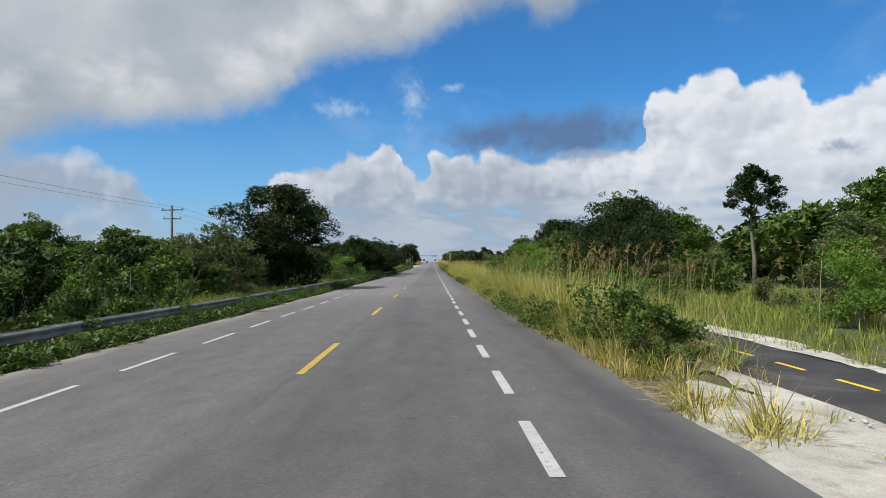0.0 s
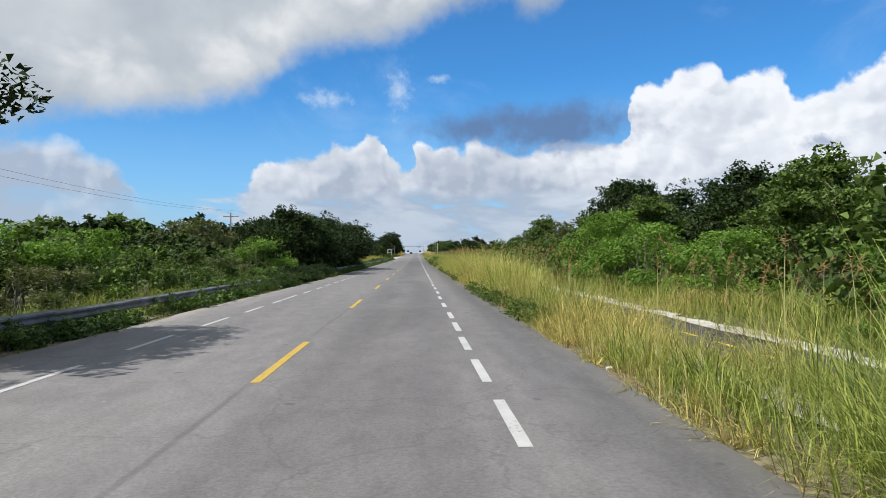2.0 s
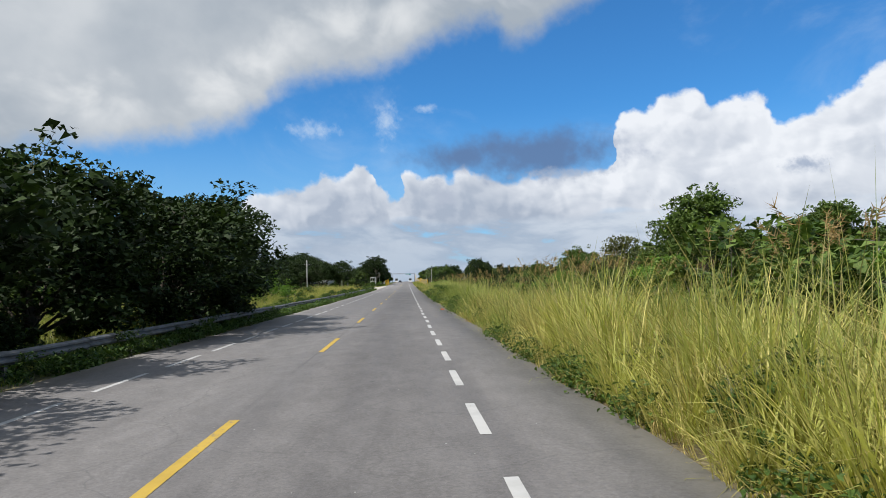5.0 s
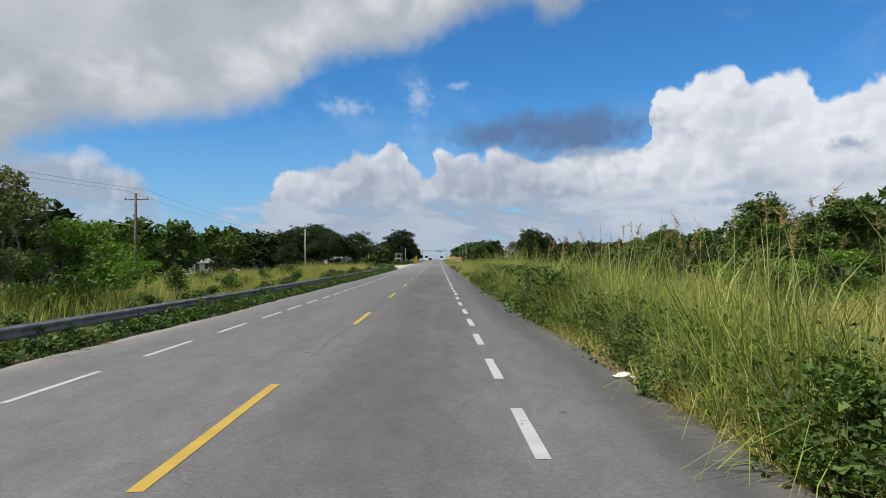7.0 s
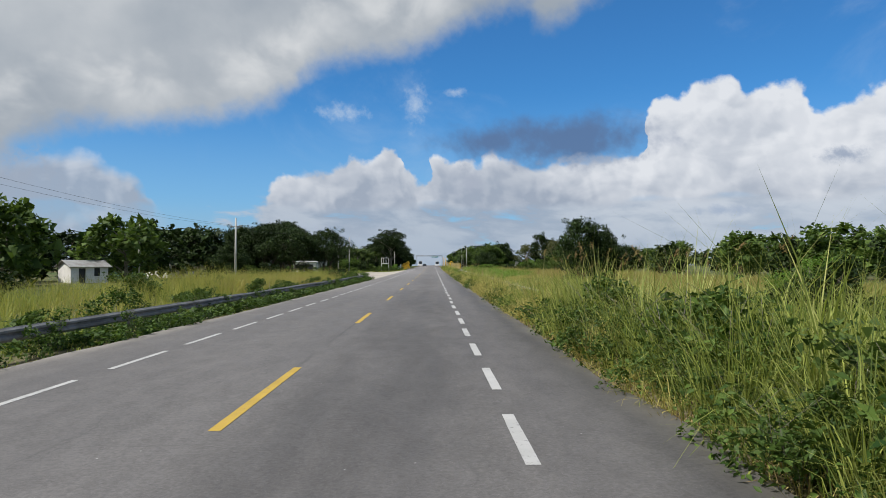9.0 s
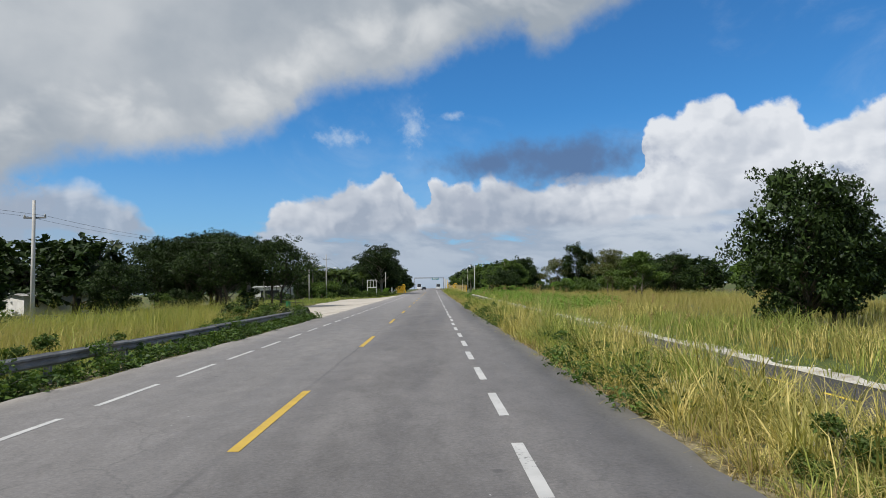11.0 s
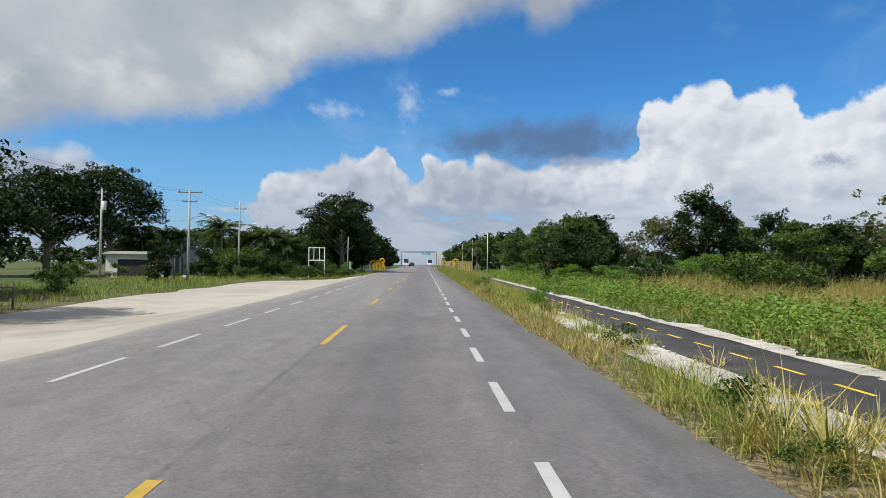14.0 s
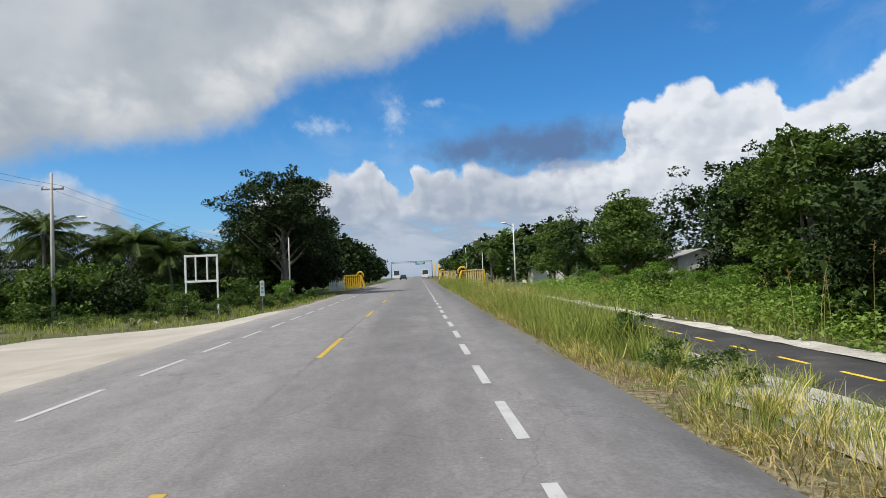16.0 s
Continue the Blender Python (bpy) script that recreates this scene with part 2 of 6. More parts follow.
def bump(tree, b, height, strength=0.3, distance=0.02):
    n = tree.nodes.new("ShaderNodeBump")
    n.inputs["Strength"].default_value, n.inputs["Distance"].default_value = strength, distance
    tree.links.new(height, n.inputs["Height"])
    tree.links.new(n.outputs[0], b.inputs["Normal"])


def worn(name, base, other, scale=3.0, fine_scale=40.0, rough=0.8, metal=0.0, grime=(0.1, 0.09, 0.07), grime_at=0.62, relief=0.25, spec=0.3):
    """A painted, cast or mineral surface: two-tone mottling, fine grain and grime."""
    m, t, b = material(name, base, rough, metal, spec)
    p = place_of(t)
    c = mixc(t, smooth(t, noise_at(t, p, scale, 5.0, 0.6), 0.3, 0.7), base, other)
    c = mixc(t, mth(t, "MULTIPLY", smooth(t, noise_at(t, p, scale * 0.45, 6.0, 0.65), grime_at, grime_at + 0.2), 0.7), c, grime)
    grain = noise_at(t, p, fine_scale, 3.0, 0.6)
    c = mixc(t, 0.18, c, mixc(t, grain, (0.0, 0.0, 0.0), (1.0, 1.0, 1.0)), "OVERLAY")
    t.links.new(c, b.inputs["Base Color"])
    t.links.new(smooth(t, grain, 0.2, 0.8, max(rough - 0.12, 0.05), min(rough + 0.1, 1.0)), b.inputs["Roughness"])
    bump(t, b, grain, relief, 0.01)
    return m


def leafy(name, a, b_, c_, gloss=0.45, through_=0.32, patch=0.25):
    """Leaves or blades: every leaf has a shade of its own, light passes through, and stands differ from place to place."""
    m, t, b = material(name, a, gloss, 0.0, 0.18)
    rnd = t.nodes.new("ShaderNodeNewGeometry").outputs["Random Per Island"]
    obr = t.nodes.new("ShaderNodeObjectInfo").outputs["Random"]
    p = place_of(t)
    mix1 = mixc(t, smooth(t, rnd, 0.0, 1.0), a, b_)
    zone = smooth(t, mth(t, "ADD", noise_at(t, p, patch, 3.0, 0.6), mth(t, "MULTIPLY", mth(t, "SUBTRACT", obr, 0.5), 0.22)), 0.40, 0.66)
    mix2 = mixc(t, mth(t, "MULTIPLY", zone, 0.8), mix1, c_)
    t.links.new(mix2, b.inputs["Base Color"])
    tr = t.nodes.new("ShaderNodeBsdfTranslucent")
    t.links.new(mixc(t, 1.0, mix2, (1.25, 1.3, 0.7), "MULTIPLY"), tr.inputs["Color"])
    ms = t.nodes.new("ShaderNodeMixShader")
    ms.inputs[0].default_value = through_
    t.links.new(b.outputs[0], ms.inputs[1])
    t.links.new(tr.outputs[0], ms.inputs[2])
    t.links.new(ms.outputs[0], t.nodes["Material Output"].inputs["Surface"])
    return m


def make_asphalt():
    m, t, b = material("weathered_asphalt", (0.17, 0.17, 0.17), 0.85, 0.0, 0.3)
    p = place_of(t)
    s = t.nodes.new("ShaderNodeSeparateXYZ")
    t.links.new(p, s.inputs[0])
    x, y = s.outputs[0], s.outputs[1]
    streak = noise_at(t, combine(t, mth(t, "MULTIPLY", x, 0.9), mth(t, "MULTIPLY", y, 0.045)), 1.0, 5.0, 0.6)
    patch = noise_at(t, combine(t, mth(t, "MULTIPLY", x, 0.35), mth(t, "MULTIPLY", y, 0.12)), 1.0, 6.0, 0.62, 0.6)
    c = mixc(t, smooth(t, streak, 0.32, 0.68), (0.122, 0.117, 0.117), (0.156, 0.150, 0.149))
    # the driven lane is polished darker, its middle darker still with old oil
    lane = smooth(t, mth(t, "ABSOLUTE", mth(t, "SUBTRACT", x, 1.9)), 0.5, 1.9, 1.0, 0.0)
    c = mixc(t, mth(t, "MULTIPLY", mth(t, "MULTIPLY", lane, smooth(t, patch, 0.36, 0.62)), 0.6), c, (0.094, 0.090, 0.090))
    left = smooth(t, mth(t, "ABSOLUTE", mth(t, "ADD", x, 1.8)), 0.4, 1.7, 1.0, 0.0)
    c = mixc(t, mth(t, "MULTIPLY", mth(t, "MULTIPLY", left, smooth(t, patch, 0.5, 0.7)), 0.35), c, (0.105, 0.103, 0.102))
    c = mixc(t, smooth(t, x, -0.6, 0.6, 0.22, 0.0), c, (0.23, 0.222, 0.22))
    mott = smooth(t, noise_at(t, combine(t, x, mth(t, "MULTIPLY", y, 0.4)), 2.1, 8.0, 0.72, 0.4), 0.25, 0.75)
    c = mixc(t, 0.15, c, mixc(t, mott, (0.0, 0.0, 0.0), (1.0, 1.0, 1.0)), "OVERLAY")
    speck = smooth(t, noise_at(t, p, 19.0, 5.0, 0.8, 0.5), 0.25, 0.75)
    c = mixc(t, 0.24, c, mixc(t, speck, (0.0, 0.0, 0.0), (1.0, 1.0, 1.0)), "OVERLAY")
    # the asphalt's tone turns paler or darker from stretch to stretch along y
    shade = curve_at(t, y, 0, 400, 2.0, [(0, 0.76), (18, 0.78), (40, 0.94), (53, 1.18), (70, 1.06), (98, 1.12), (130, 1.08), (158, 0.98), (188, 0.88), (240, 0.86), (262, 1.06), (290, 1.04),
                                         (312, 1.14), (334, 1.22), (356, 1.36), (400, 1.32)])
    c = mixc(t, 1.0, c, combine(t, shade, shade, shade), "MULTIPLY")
    # drips of oil along the lane, and lime chips dropped from lorries
    for scale_, size_, tone, much in ((0.9, 0.10, (0.05, 0.05, 0.052), 0.55), (3.2, 0.055, (0.50, 0.50, 0.49), 0.9)):
        spot = t.nodes.new("ShaderNodeTexVoronoi")
        spot.inputs["Scale"].default_value = scale_
        t.links.new(noise_shift(t, p, 2.5, 0.25), spot.inputs["Vector"])
        pick = t.nodes.new("ShaderNodeSeparateColor")
        t.links.new(spot.outputs["Color"], pick.inputs[0])
        on = mth(t, "MULTIPLY", smooth(t, spot.outputs["Distance"], size_ * 0.35, size_, much, 0.0), smooth(t, pick.outputs[0], 0.70, 0.72))
        c = mixc(t, on, c, tone)
    # tar seam that wanders along the middle
    wob = mth(t, "MULTIPLY", mth(t, "SUBTRACT", noise_at(t, combine(t, 0.0, mth(t, "MULTIPLY", y, 0.25)), 1.0, 4.0, 0.6), 0.5), 0.22)
    seam = smooth(t, mth(t, "ABSOLUTE", mth(t, "SUBTRACT", x, mth(t, "ADD", wob, -0.05))), 0.015, 0.07, 1.0, 0.0)
    gap = smooth(t, noise_at(t, combine(t, 0.0, mth(t, "MULTIPLY", y, 0.07)), 1.0, 3.0, 0.6), 0.40, 0.56)
    c = mixc(t, mth(t, "MULTIPLY", mth(t, "MULTIPLY", seam, gap), 0.38), c, (0.065, 0.065, 0.068))
    # cross cracks and spilt lime dust near the edges
    crack = t.nodes.new("ShaderNodeTexVoronoi")
    crack.feature = "DISTANCE_TO_EDGE"
    crack.inputs["Scale"].default_value = 0.23
    t.links.new(noise_shift(t, p, 0.5, 1.4), crack.inputs["Vector"])
    c = mixc(t, mth(t, "MULTIPLY", smooth(t, crack.outputs["Distance"], 0.0, 0.006, 1.0, 0.0), 0.35), c, (0.08, 0.08, 0.08))
    edge = smooth(t, mth(t, "ADD", mth(t, "ABSOLUTE", x), mth(t, "MULTIPLY", patch, 0.9)), 5.35, 6.0)
    c = mixc(t, mth(t, "MULTIPLY", edge, 0.5), c, (0.33, 0.31, 0.28))
    stones = noise_at(t, p, 75.0, 2.0, 0.7)
    c = mixc(t, smooth(t, stones, 0.66, 0.78, 0.0, 0.5), c, (0.40, 0.39, 0.37))
    c = mixc(t, smooth(t, stones, 0.22, 0.36, 0.45, 0.0), c, (0.06, 0.06, 0.06))
    t.links.new(c, b.inputs["Base Color"])
    t.links.new(smooth(t, streak, 0.3, 0.7, 0.72, 0.9), b.inputs["Roughness"])
    bump(t, b, stones, 0.35, 0.008)
    return m


def noise_shift(t, p, scale, amount):
    n = t.nodes.new("ShaderNodeVectorMath")
    n.operation = "MULTIPLY_ADD"
    t.links.new(noise_at(t, p, scale, 4.0, 0.6, color=True), n.inputs[0])
    n.inputs[1].default_value = (amount, amount, amount)
    t.links.new(p, n.inputs[2])
    return n.outputs[0]


def make_paint(name, base, under=(0.16, 0.16, 0.16)):
    m, t, b = material(name, base, 0.7)
    p = place_of(t)
    wear = noise_at(t, p, 14.0, 6.0, 0.7)
    bare = smooth(t, mth(t, "ADD", wear, mth(t, "MULTIPLY", noise_at(t, p, 0.35, 3.0), 0.4)), 0.78, 0.92)
    c = mixc(t, smooth(t, noise_at(t, p, 2.2, 4.0), 0.35, 0.7, 0.0, 0.5), base, tuple(v * 0.72 for v in base))
    c = mixc(t, bare, c, under)
    t.links.new(c, b.inputs["Base Color"])
    bump(t, b, wear, 0.2, 0.004)
    return m


def make_ground():
    m, t, b = material("verge_soil", (0.1, 0.09, 0.05), 0.95)
    p = place_of(t)
    c = mixc(t, smooth(t, noise_at(t, p, 0.35, 6.0, 0.62), 0.35, 0.65), (0.055, 0.075, 0.022), (0.135, 0.12, 0.055))
    c = mixc(t, smooth(t, noise_at(t, p, 2.6, 5.0, 0.65), 0.48, 0.75), c, (0.16, 0.125, 0.075))
    c = mixc(t, smooth(t, noise_at(t, p, 0.05, 4.0, 0.6), 0.42, 0.6), c, (0.06, 0.095, 0.022))
    s = t.nodes.new("ShaderNodeSeparateXYZ")
    t.links.new(p, s.inputs[0])
    rim = smooth(t, mth(t, "ADD", mth(t, "ABSOLUTE", s.outputs[0]), mth(t, "MULTIPLY", noise_at(t, p, 0.8, 5.0, 0.6), 3.0)), 7.0, 9.6, 0.85, 0.0)
    litter = mixc(t, smooth(t, noise_at(t, p, 7.0, 5.0, 0.7), 0.4, 0.62), (0.10, 0.075, 0.04), (0.30, 0.25, 0.16))
    c = mixc(t, rim, c, litter)
    t.links.new(c, b.inputs["Base Color"])
    bump(t, b, noise_at(t, p, 9.0, 5.0, 0.7), 0.7, 0.06)
    return m


def make_lime_gravel():
    m, t, b = material("lime_gravel", (0.6, 0.57, 0.5), 0.92)
    p = place_of(t)
    c = mixc(t, smooth(t, noise_at(t, p, 0.5, 6.0, 0.65), 0.34, 0.66), (0.42, 0.395, 0.35), (0.64, 0.615, 0.56))
    c = mixc(t, smooth(t, noise_at(t, p, 1.7, 6.0, 0.7), 0.48, 0.70), c, (0.33, 0.29, 0.23))
    chips = noise_at(t, p, 34.0, 4.0, 0.75, 0.6)
    c = mixc(t, 0.55, c, mixc(t, chips, (0.0, 0.0, 0.0), (1.0, 1.0, 1.0)), "OVERLAY")
    t.links.new(c, b.inputs["Base Color"])
    bump(t, b, chips, 0.8, 0.03)
    return m


ASPHALT = make_asphalt()
DUST = worn("lime_dust", (0.46, 0.425, 0.375), (0.37, 0.335, 0.29), 0.25, 30.0, 0.95, grime=(0.28, 0.25, 0.205), grime_at=0.50, relief=0.5)
NEW_ASPHALT = worn("black_path_asphalt", (0.040, 0.038, 0.039), (0.066, 0.063, 0.063), 0.8, 60.0, 0.8, grime=(0.16, 0.15, 0.13), grime_at=0.56)
WHITE_LINE = make_paint("white_road_paint", (0.47, 0.47, 0.465))
YELLOW_LINE = make_paint("yellow_road_paint", (0.49, 0.335, 0.06))
PATH_YELLOW = make_paint("path_yellow_paint", (0.78, 0.56, 0.05), (0.05, 0.05, 0.05))
GROUND = make_ground()
GRAVEL = make_lime_gravel()
GALVANISED = worn("galvanised_steel", (0.23, 0.235, 0.24), (0.13, 0.13, 0.13), 2.0, 60.0, 0.7, 0.12, grime=(0.14, 0.10, 0.07), grime_at=0.55)
CONCRETE = worn("pole_concrete", (0.50, 0.49, 0.46), (0.38, 0.37, 0.35), 1.5, 50.0, 0.85)
WOOD_POLE = worn("weathered_pole_wood", (0.16, 0.13, 0.10), (0.10, 0.085, 0.07), 4.0, 50.0, 0.9)
BARK = worn("pale_bark", (0.24, 0.215, 0.18), (0.13, 0.115, 0.09), 5.0, 30.0, 0.9, relief=0.6)
DARK_BARK = worn("dark_bark", (0.085, 0.07, 0.055), (0.05, 0.042, 0.034), 5.0, 30.0, 0.9, relief=0.6)
WHITE_PAINT = worn("white_painted_metal", (0.78, 0.78, 0.76), (0.66, 0.66, 0.64), 2.0, 30.0, 0.5, grime=(0.35, 0.28, 0.2), grime_at=0.62)
WHITE_WALL = worn("whitewashed_wall", (0.76, 0.75, 0.71), (0.62, 0.61, 0.58), 0.9, 20.0, 0.9, grime=(0.32, 0.3, 0.26), grime_at=0.58)
TURQUOISE = worn("turquoise_wall", (0.30, 0.56, 0.60), (0.26, 0.48, 0.52), 0.9, 20.0, 0.9)
ROOF_SHEET = worn("corrugated_roof_sheet", (0.42, 0.43, 0.43), (0.30, 0.29, 0.28), 1.2, 25.0, 0.6, 0.3, grime=(0.2, 0.13, 0.09), grime_at=0.55)
DARK_OPENING = worn("dark_opening", (0.025, 0.025, 0.028), (0.04, 0.04, 0.04), 2.0, 20.0, 0.6)
YELLOW_METAL = worn("yellow_enamel", (0.74, 0.47, 0.04), (0.62, 0.38, 0.03), 1.2, 25.0, 0.5, grime=(0.25, 0.16, 0.05), grime_at=0.62)
CREAM = worn("cream_enamel", (0.66, 0.52, 0.24), (0.56, 0.43, 0.19), 1.4, 25.0, 0.6, grime=(0.25, 0.18, 0.09), grime_at=0.62)
SIGN_BLUE = worn("sign_blue_green", (0.03, 0.26, 0.33), (0.03, 0.22, 0.28), 1.0, 20.0, 0.45)
RUBBER = worn("old_tyre_rubber", (0.022, 0.022, 0.023), (0.04, 0.038, 0.036), 6.0, 50.0, 0.85)
STONE = worn("limestone_rock", (0.56, 0.54, 0.49), (0.40, 0.38, 0.34), 3.0, 30.0, 0.95, relief=0.6)
CAR_DARK = worn("dark_car_paint", (0.03, 0.035, 0.045), (0.035, 0.04, 0.05), 1.0, 20.0, 0.3, 0.2)
CAR_WHITE = worn("white_car_paint", (0.72, 0.73, 0.74), (0.68, 0.69, 0.7), 1.0, 20.0, 0.3)
CAR_GLASS = worn("tinted_car_glass", (0.02, 0.025, 0.03), (0.02, 0.024, 0.028), 1.0, 20.0, 0.1, spec=0.6)
LITTER = worn("faded_orange_plastic", (0.72, 0.13, 0.05), (0.60, 0.10, 0.04), 6.0, 30.0, 0.5)
CABLE = worn("cable_black", (0.03, 0.03, 0.03), (0.04, 0.04, 0.04), 3.0, 30.0, 0.6)
GREEN_BIN = worn("green_plastic", (0.05, 0.22, 0.09), (0.04, 0.17, 0.07), 2.0, 30.0, 0.5)

LEAF_DARK = leafy("dark_leaf", (0.008, 0.019, 0.005), (0.044, 0.075, 0.018), (0.018, 0.033, 0.008), 0.6, 0.12)
LEAF_MID = leafy("mid_leaf", (0.024, 0.055, 0.011), (0.150, 0.225, 0.052), (0.066, 0.105, 0.024), 0.6, 0.24)
LEAF_LIME = leafy("lime_leaf", (0.065, 0.145, 0.021), (0.20, 0.33, 0.06), (0.10, 0.18, 0.027), 0.6, 0.32)
LEAF_DULL = leafy("dull_leaf", (0.070, 0.100, 0.034), (0.11, 0.14, 0.05), (0.12, 0.12, 0.05), 0.5, 0.30)
LEAF_PATH = leafy("path_weed_leaf", (0.08, 0.17, 0.028), (0.26, 0.40, 0.075), (0.17, 0.24, 0.05), 0.6, 0.32, 0.4)
LEAF_WEED = leafy("weed_leaf", (0.022, 0.056, 0.011), (0.12, 0.19, 0.04), (0.055, 0.095, 0.02), 0.5, 0.24, 0.6)
PALM_LEAF = leafy("palm_leaf", (0.035, 0.070, 0.015), (0.10, 0.135, 0.035), (0.055, 0.085, 0.02), 0.5, 0.25)
GRASS_GOLD = leafy("golden_grass", (0.16, 0.16, 0.04), (0.70, 0.58, 0.23), (0.35, 0.34, 0.10), 0.6, 0.32, 0.9)
GRASS_BRIGHT = leafy("ripe_yellow_grass", (0.20, 0.22, 0.045), (0.74, 0.66, 0.26), (0.44, 0.46, 0.12), 0.6, 0.40, 0.9)
GRASS_GREEN = leafy("green_grass", (0.075, 0.12, 0.024), (0.40, 0.45, 0.11), (0.28, 0.30, 0.085), 0.6, 0.32, 0.9)
GRASS_FIELD = leafy("field_grass", (0.20, 0.24, 0.055), (0.42, 0.40, 0.12), (0.37, 0.30, 0.115), 0.7, 0.35, 0.12)
STRAW = leafy("dry_straw", (0.16, 0.11, 0.05), (0.55, 0.42, 0.20), (0.30, 0.24, 0.10), 0.7, 0.25, 0.9)
SEED_HEAD = leafy("seed_head", (0.26, 0.16, 0.08), (0.42, 0.30, 0.15), (0.30, 0.22, 0.10), 0.7, 0.3, 0.5)
REED = leafy("reed_blade", (0.20, 0.26, 0.06), (0.50, 0.50, 0.18), (0.30, 0.34, 0.09), 0.5, 0.35, 0.6)
DRY_STALK = leafy("dry_stalk", (0.34, 0.29, 0.13), (0.42, 0.37, 0.19), (0.25, 0.25, 0.09), 0.6, 0.3, 0.5)


# ---------------------------------------------------------------- building helpers
def gz(y):
    """Height of the road's crown line: a long sag, a steady climb, then a crest."""
    y = np.asarray(y, float)
    a = np.clip(y, 0, 360)
    b = np.clip(y - 360, 0, 320)
    c = np.clip(y - 680, 0, 500)
    return 1.75e-5 * a * a + 0.0126 * b + 0.0126 * c - 3.2e-5 * c * c


def slope(y):
    return math.degrees(math.atan((float(gz(y + 1)) - float(gz(y - 1))) / 2))


def side(x, y=0.0):
    """Height of the land beside the road against the road's crown."""
    x = np.asarray(x, float)
    return np.interp(x, [-400, -60, -30, -12, -8.2, -6.6, -5.5, -5.2, 5.2, 5.5, 6.4, 7.5, 8.3, 12.4, 16, 60, 400],
                     [-0.6, -0.5, -0.45, -0.42, -0.32, -0.10, -0.06, -0.09, -0.09, -0.06, -0.12, -0.25, -0.30, -0.30, -0.28, -0.4, -0.6])


def land(x, y):
    return gz(y) + side(x, y)


def vnoise(x, y, scale, seed=0):
    """Smooth noise from 0 to 1 over the plane."""
    x, y = np.asarray(x, float) / scale, np.asarray(y, float) / scale
    xi, yi = np.floor(x), np.floor(y)
    fx, fy = x - xi, y - yi
    fx, fy = fx * fx * (3 - 2 * fx), fy * fy * (3 - 2 * fy)

    def h(i, j):
        v = np.sin(i * 127.1 + j * 311.7 + seed * 74.7) * 43758.5453
        return v - np.floor(v)
    return (h(xi, yi) * (1 - fx) + h(xi + 1, yi) * fx) * (1 - fy) + (h(xi, yi + 1) * (1 - fx) + h(xi + 1, yi + 1) * fx) * fy


def mesh_of(name, verts, faces, mat, smooth_faces=False):
    me = bpy.data.meshes.new(name)
    me.from_pydata([tuple(v) for v in verts], [], [tuple(f) for f in faces])
    me.materials.append(mat)
    if smooth_faces:
        me.polygons.foreach_set("use_smooth", [True] * len(me.polygons))
    me.update()
    return me


def mesh_arrays(name, verts, quads, tris, mat):
    """A large mesh straight from arrays."""
    me = bpy.data.meshes.new(name)
    nq, nt = len(quads), len(tris)
    me.vertices.add(len(verts))
    me.vertices.foreach_set("co", np.ascontiguousarray(verts, np.float32).ravel())
    loops = np.concatenate([np.asarray(quads, np.int32).ravel(), np.asarray(tris, np.int32).ravel()])
    me.loops.add(len(loops))
    me.loops.foreach_set("vertex_index", loops)
    me.polygons.add(nq + nt)
    starts = np.concatenate([np.arange(nq) * 4, nq * 4 + np.arange(nt) * 3]).astype(np.int32)
    me.polygons.foreach_set("loop_start", starts)
    me.materials.append(mat)
    me.update(calc_edges=True)
    return me


def bm_mesh(name, bm, mat, smooth_faces=False):
    me = bpy.data.meshes.new(name)
    bm.to_mesh(me)
    bm.free()
    me.materials.append(mat)
    if smooth_faces:
        me.polygons.foreach_set("use_smooth", [True] * len(me.polygons))
    return me


def part(name, data, material_, parent, label="", at=None):
    """One mesh object under a thing or a part. data: a bmesh or a mesh."""
    me = data if isinstance(data, bpy.types.Mesh) else bm_mesh(name, data, material_)
    ob = new(name, me)
    ob.parent = parent
    if at is not None:
        ob.matrix_basis = at
    return tagged(ob, label) if label else ob


def thing(name, m, label, category, group="", kind=""):
    ob = new(name)
    ob.empty_display_size = 0.2
    ob.matrix_basis = m
    return tagged(ob, label, category, group, kind)


def structure(name, me, label, category="", kind="structure"):
    return tagged(new(name, me), label, category or name.replace("_", " "), "", kind)


def box(bm, x0, x1, y0, y1, z0, z1, bevel=0.0):
    r = bmesh.ops.create_cube(bm, size=1.0)
    vs = r["verts"]
    bmesh.ops.scale(bm, vec=(x1 - x0, y1 - y0, z1 - z0), verts=vs)
    bmesh.ops.translate(bm, vec=((x0 + x1) / 2, (y0 + y1) / 2, (z0 + z1) / 2), verts=vs)
    if bevel:
        es = list({e for v in vs for e in v.link_edges})
        bmesh.ops.bevel(bm, geom=es, offset=bevel, segments=1, affect="EDGES")
    return bm


def a_box(*a, bevel=0.0):
    return box(bmesh.new(), *a, bevel=bevel)


def tube(verts, faces, path, radii, n=7, cap=True):
    """Adds a tapered tube along a path to lists of vertices and faces."""
    path = [Vector(p) for p in path]
    base = len(verts)
    for i, p in enumerate(path):
        d = (path[min(i + 1, len(path) - 1)] - path[max(i - 1, 0)]).normalized()
        a = d.cross(Vector((0.31, 0.95, 0.07))).normalized()
        b = d.cross(a)
        for k in range(n):
            w = 2 * math.pi * k / n
            verts.append(p + (a * math.cos(w) + b * math.sin(w)) * radii[i])
    for i in range(len(path) - 1):
        for k in range(n):
            faces.append((base + i * n + k, base + i * n + (k + 1) % n, base + (i + 1) * n + (k + 1) % n, base + (i + 1) * n + k))
    if cap:
        faces.append(tuple(base + (len(path) - 1) * n + k for k in range(n)))
        faces.append(tuple(base + n - 1 - k for k in range(n)))


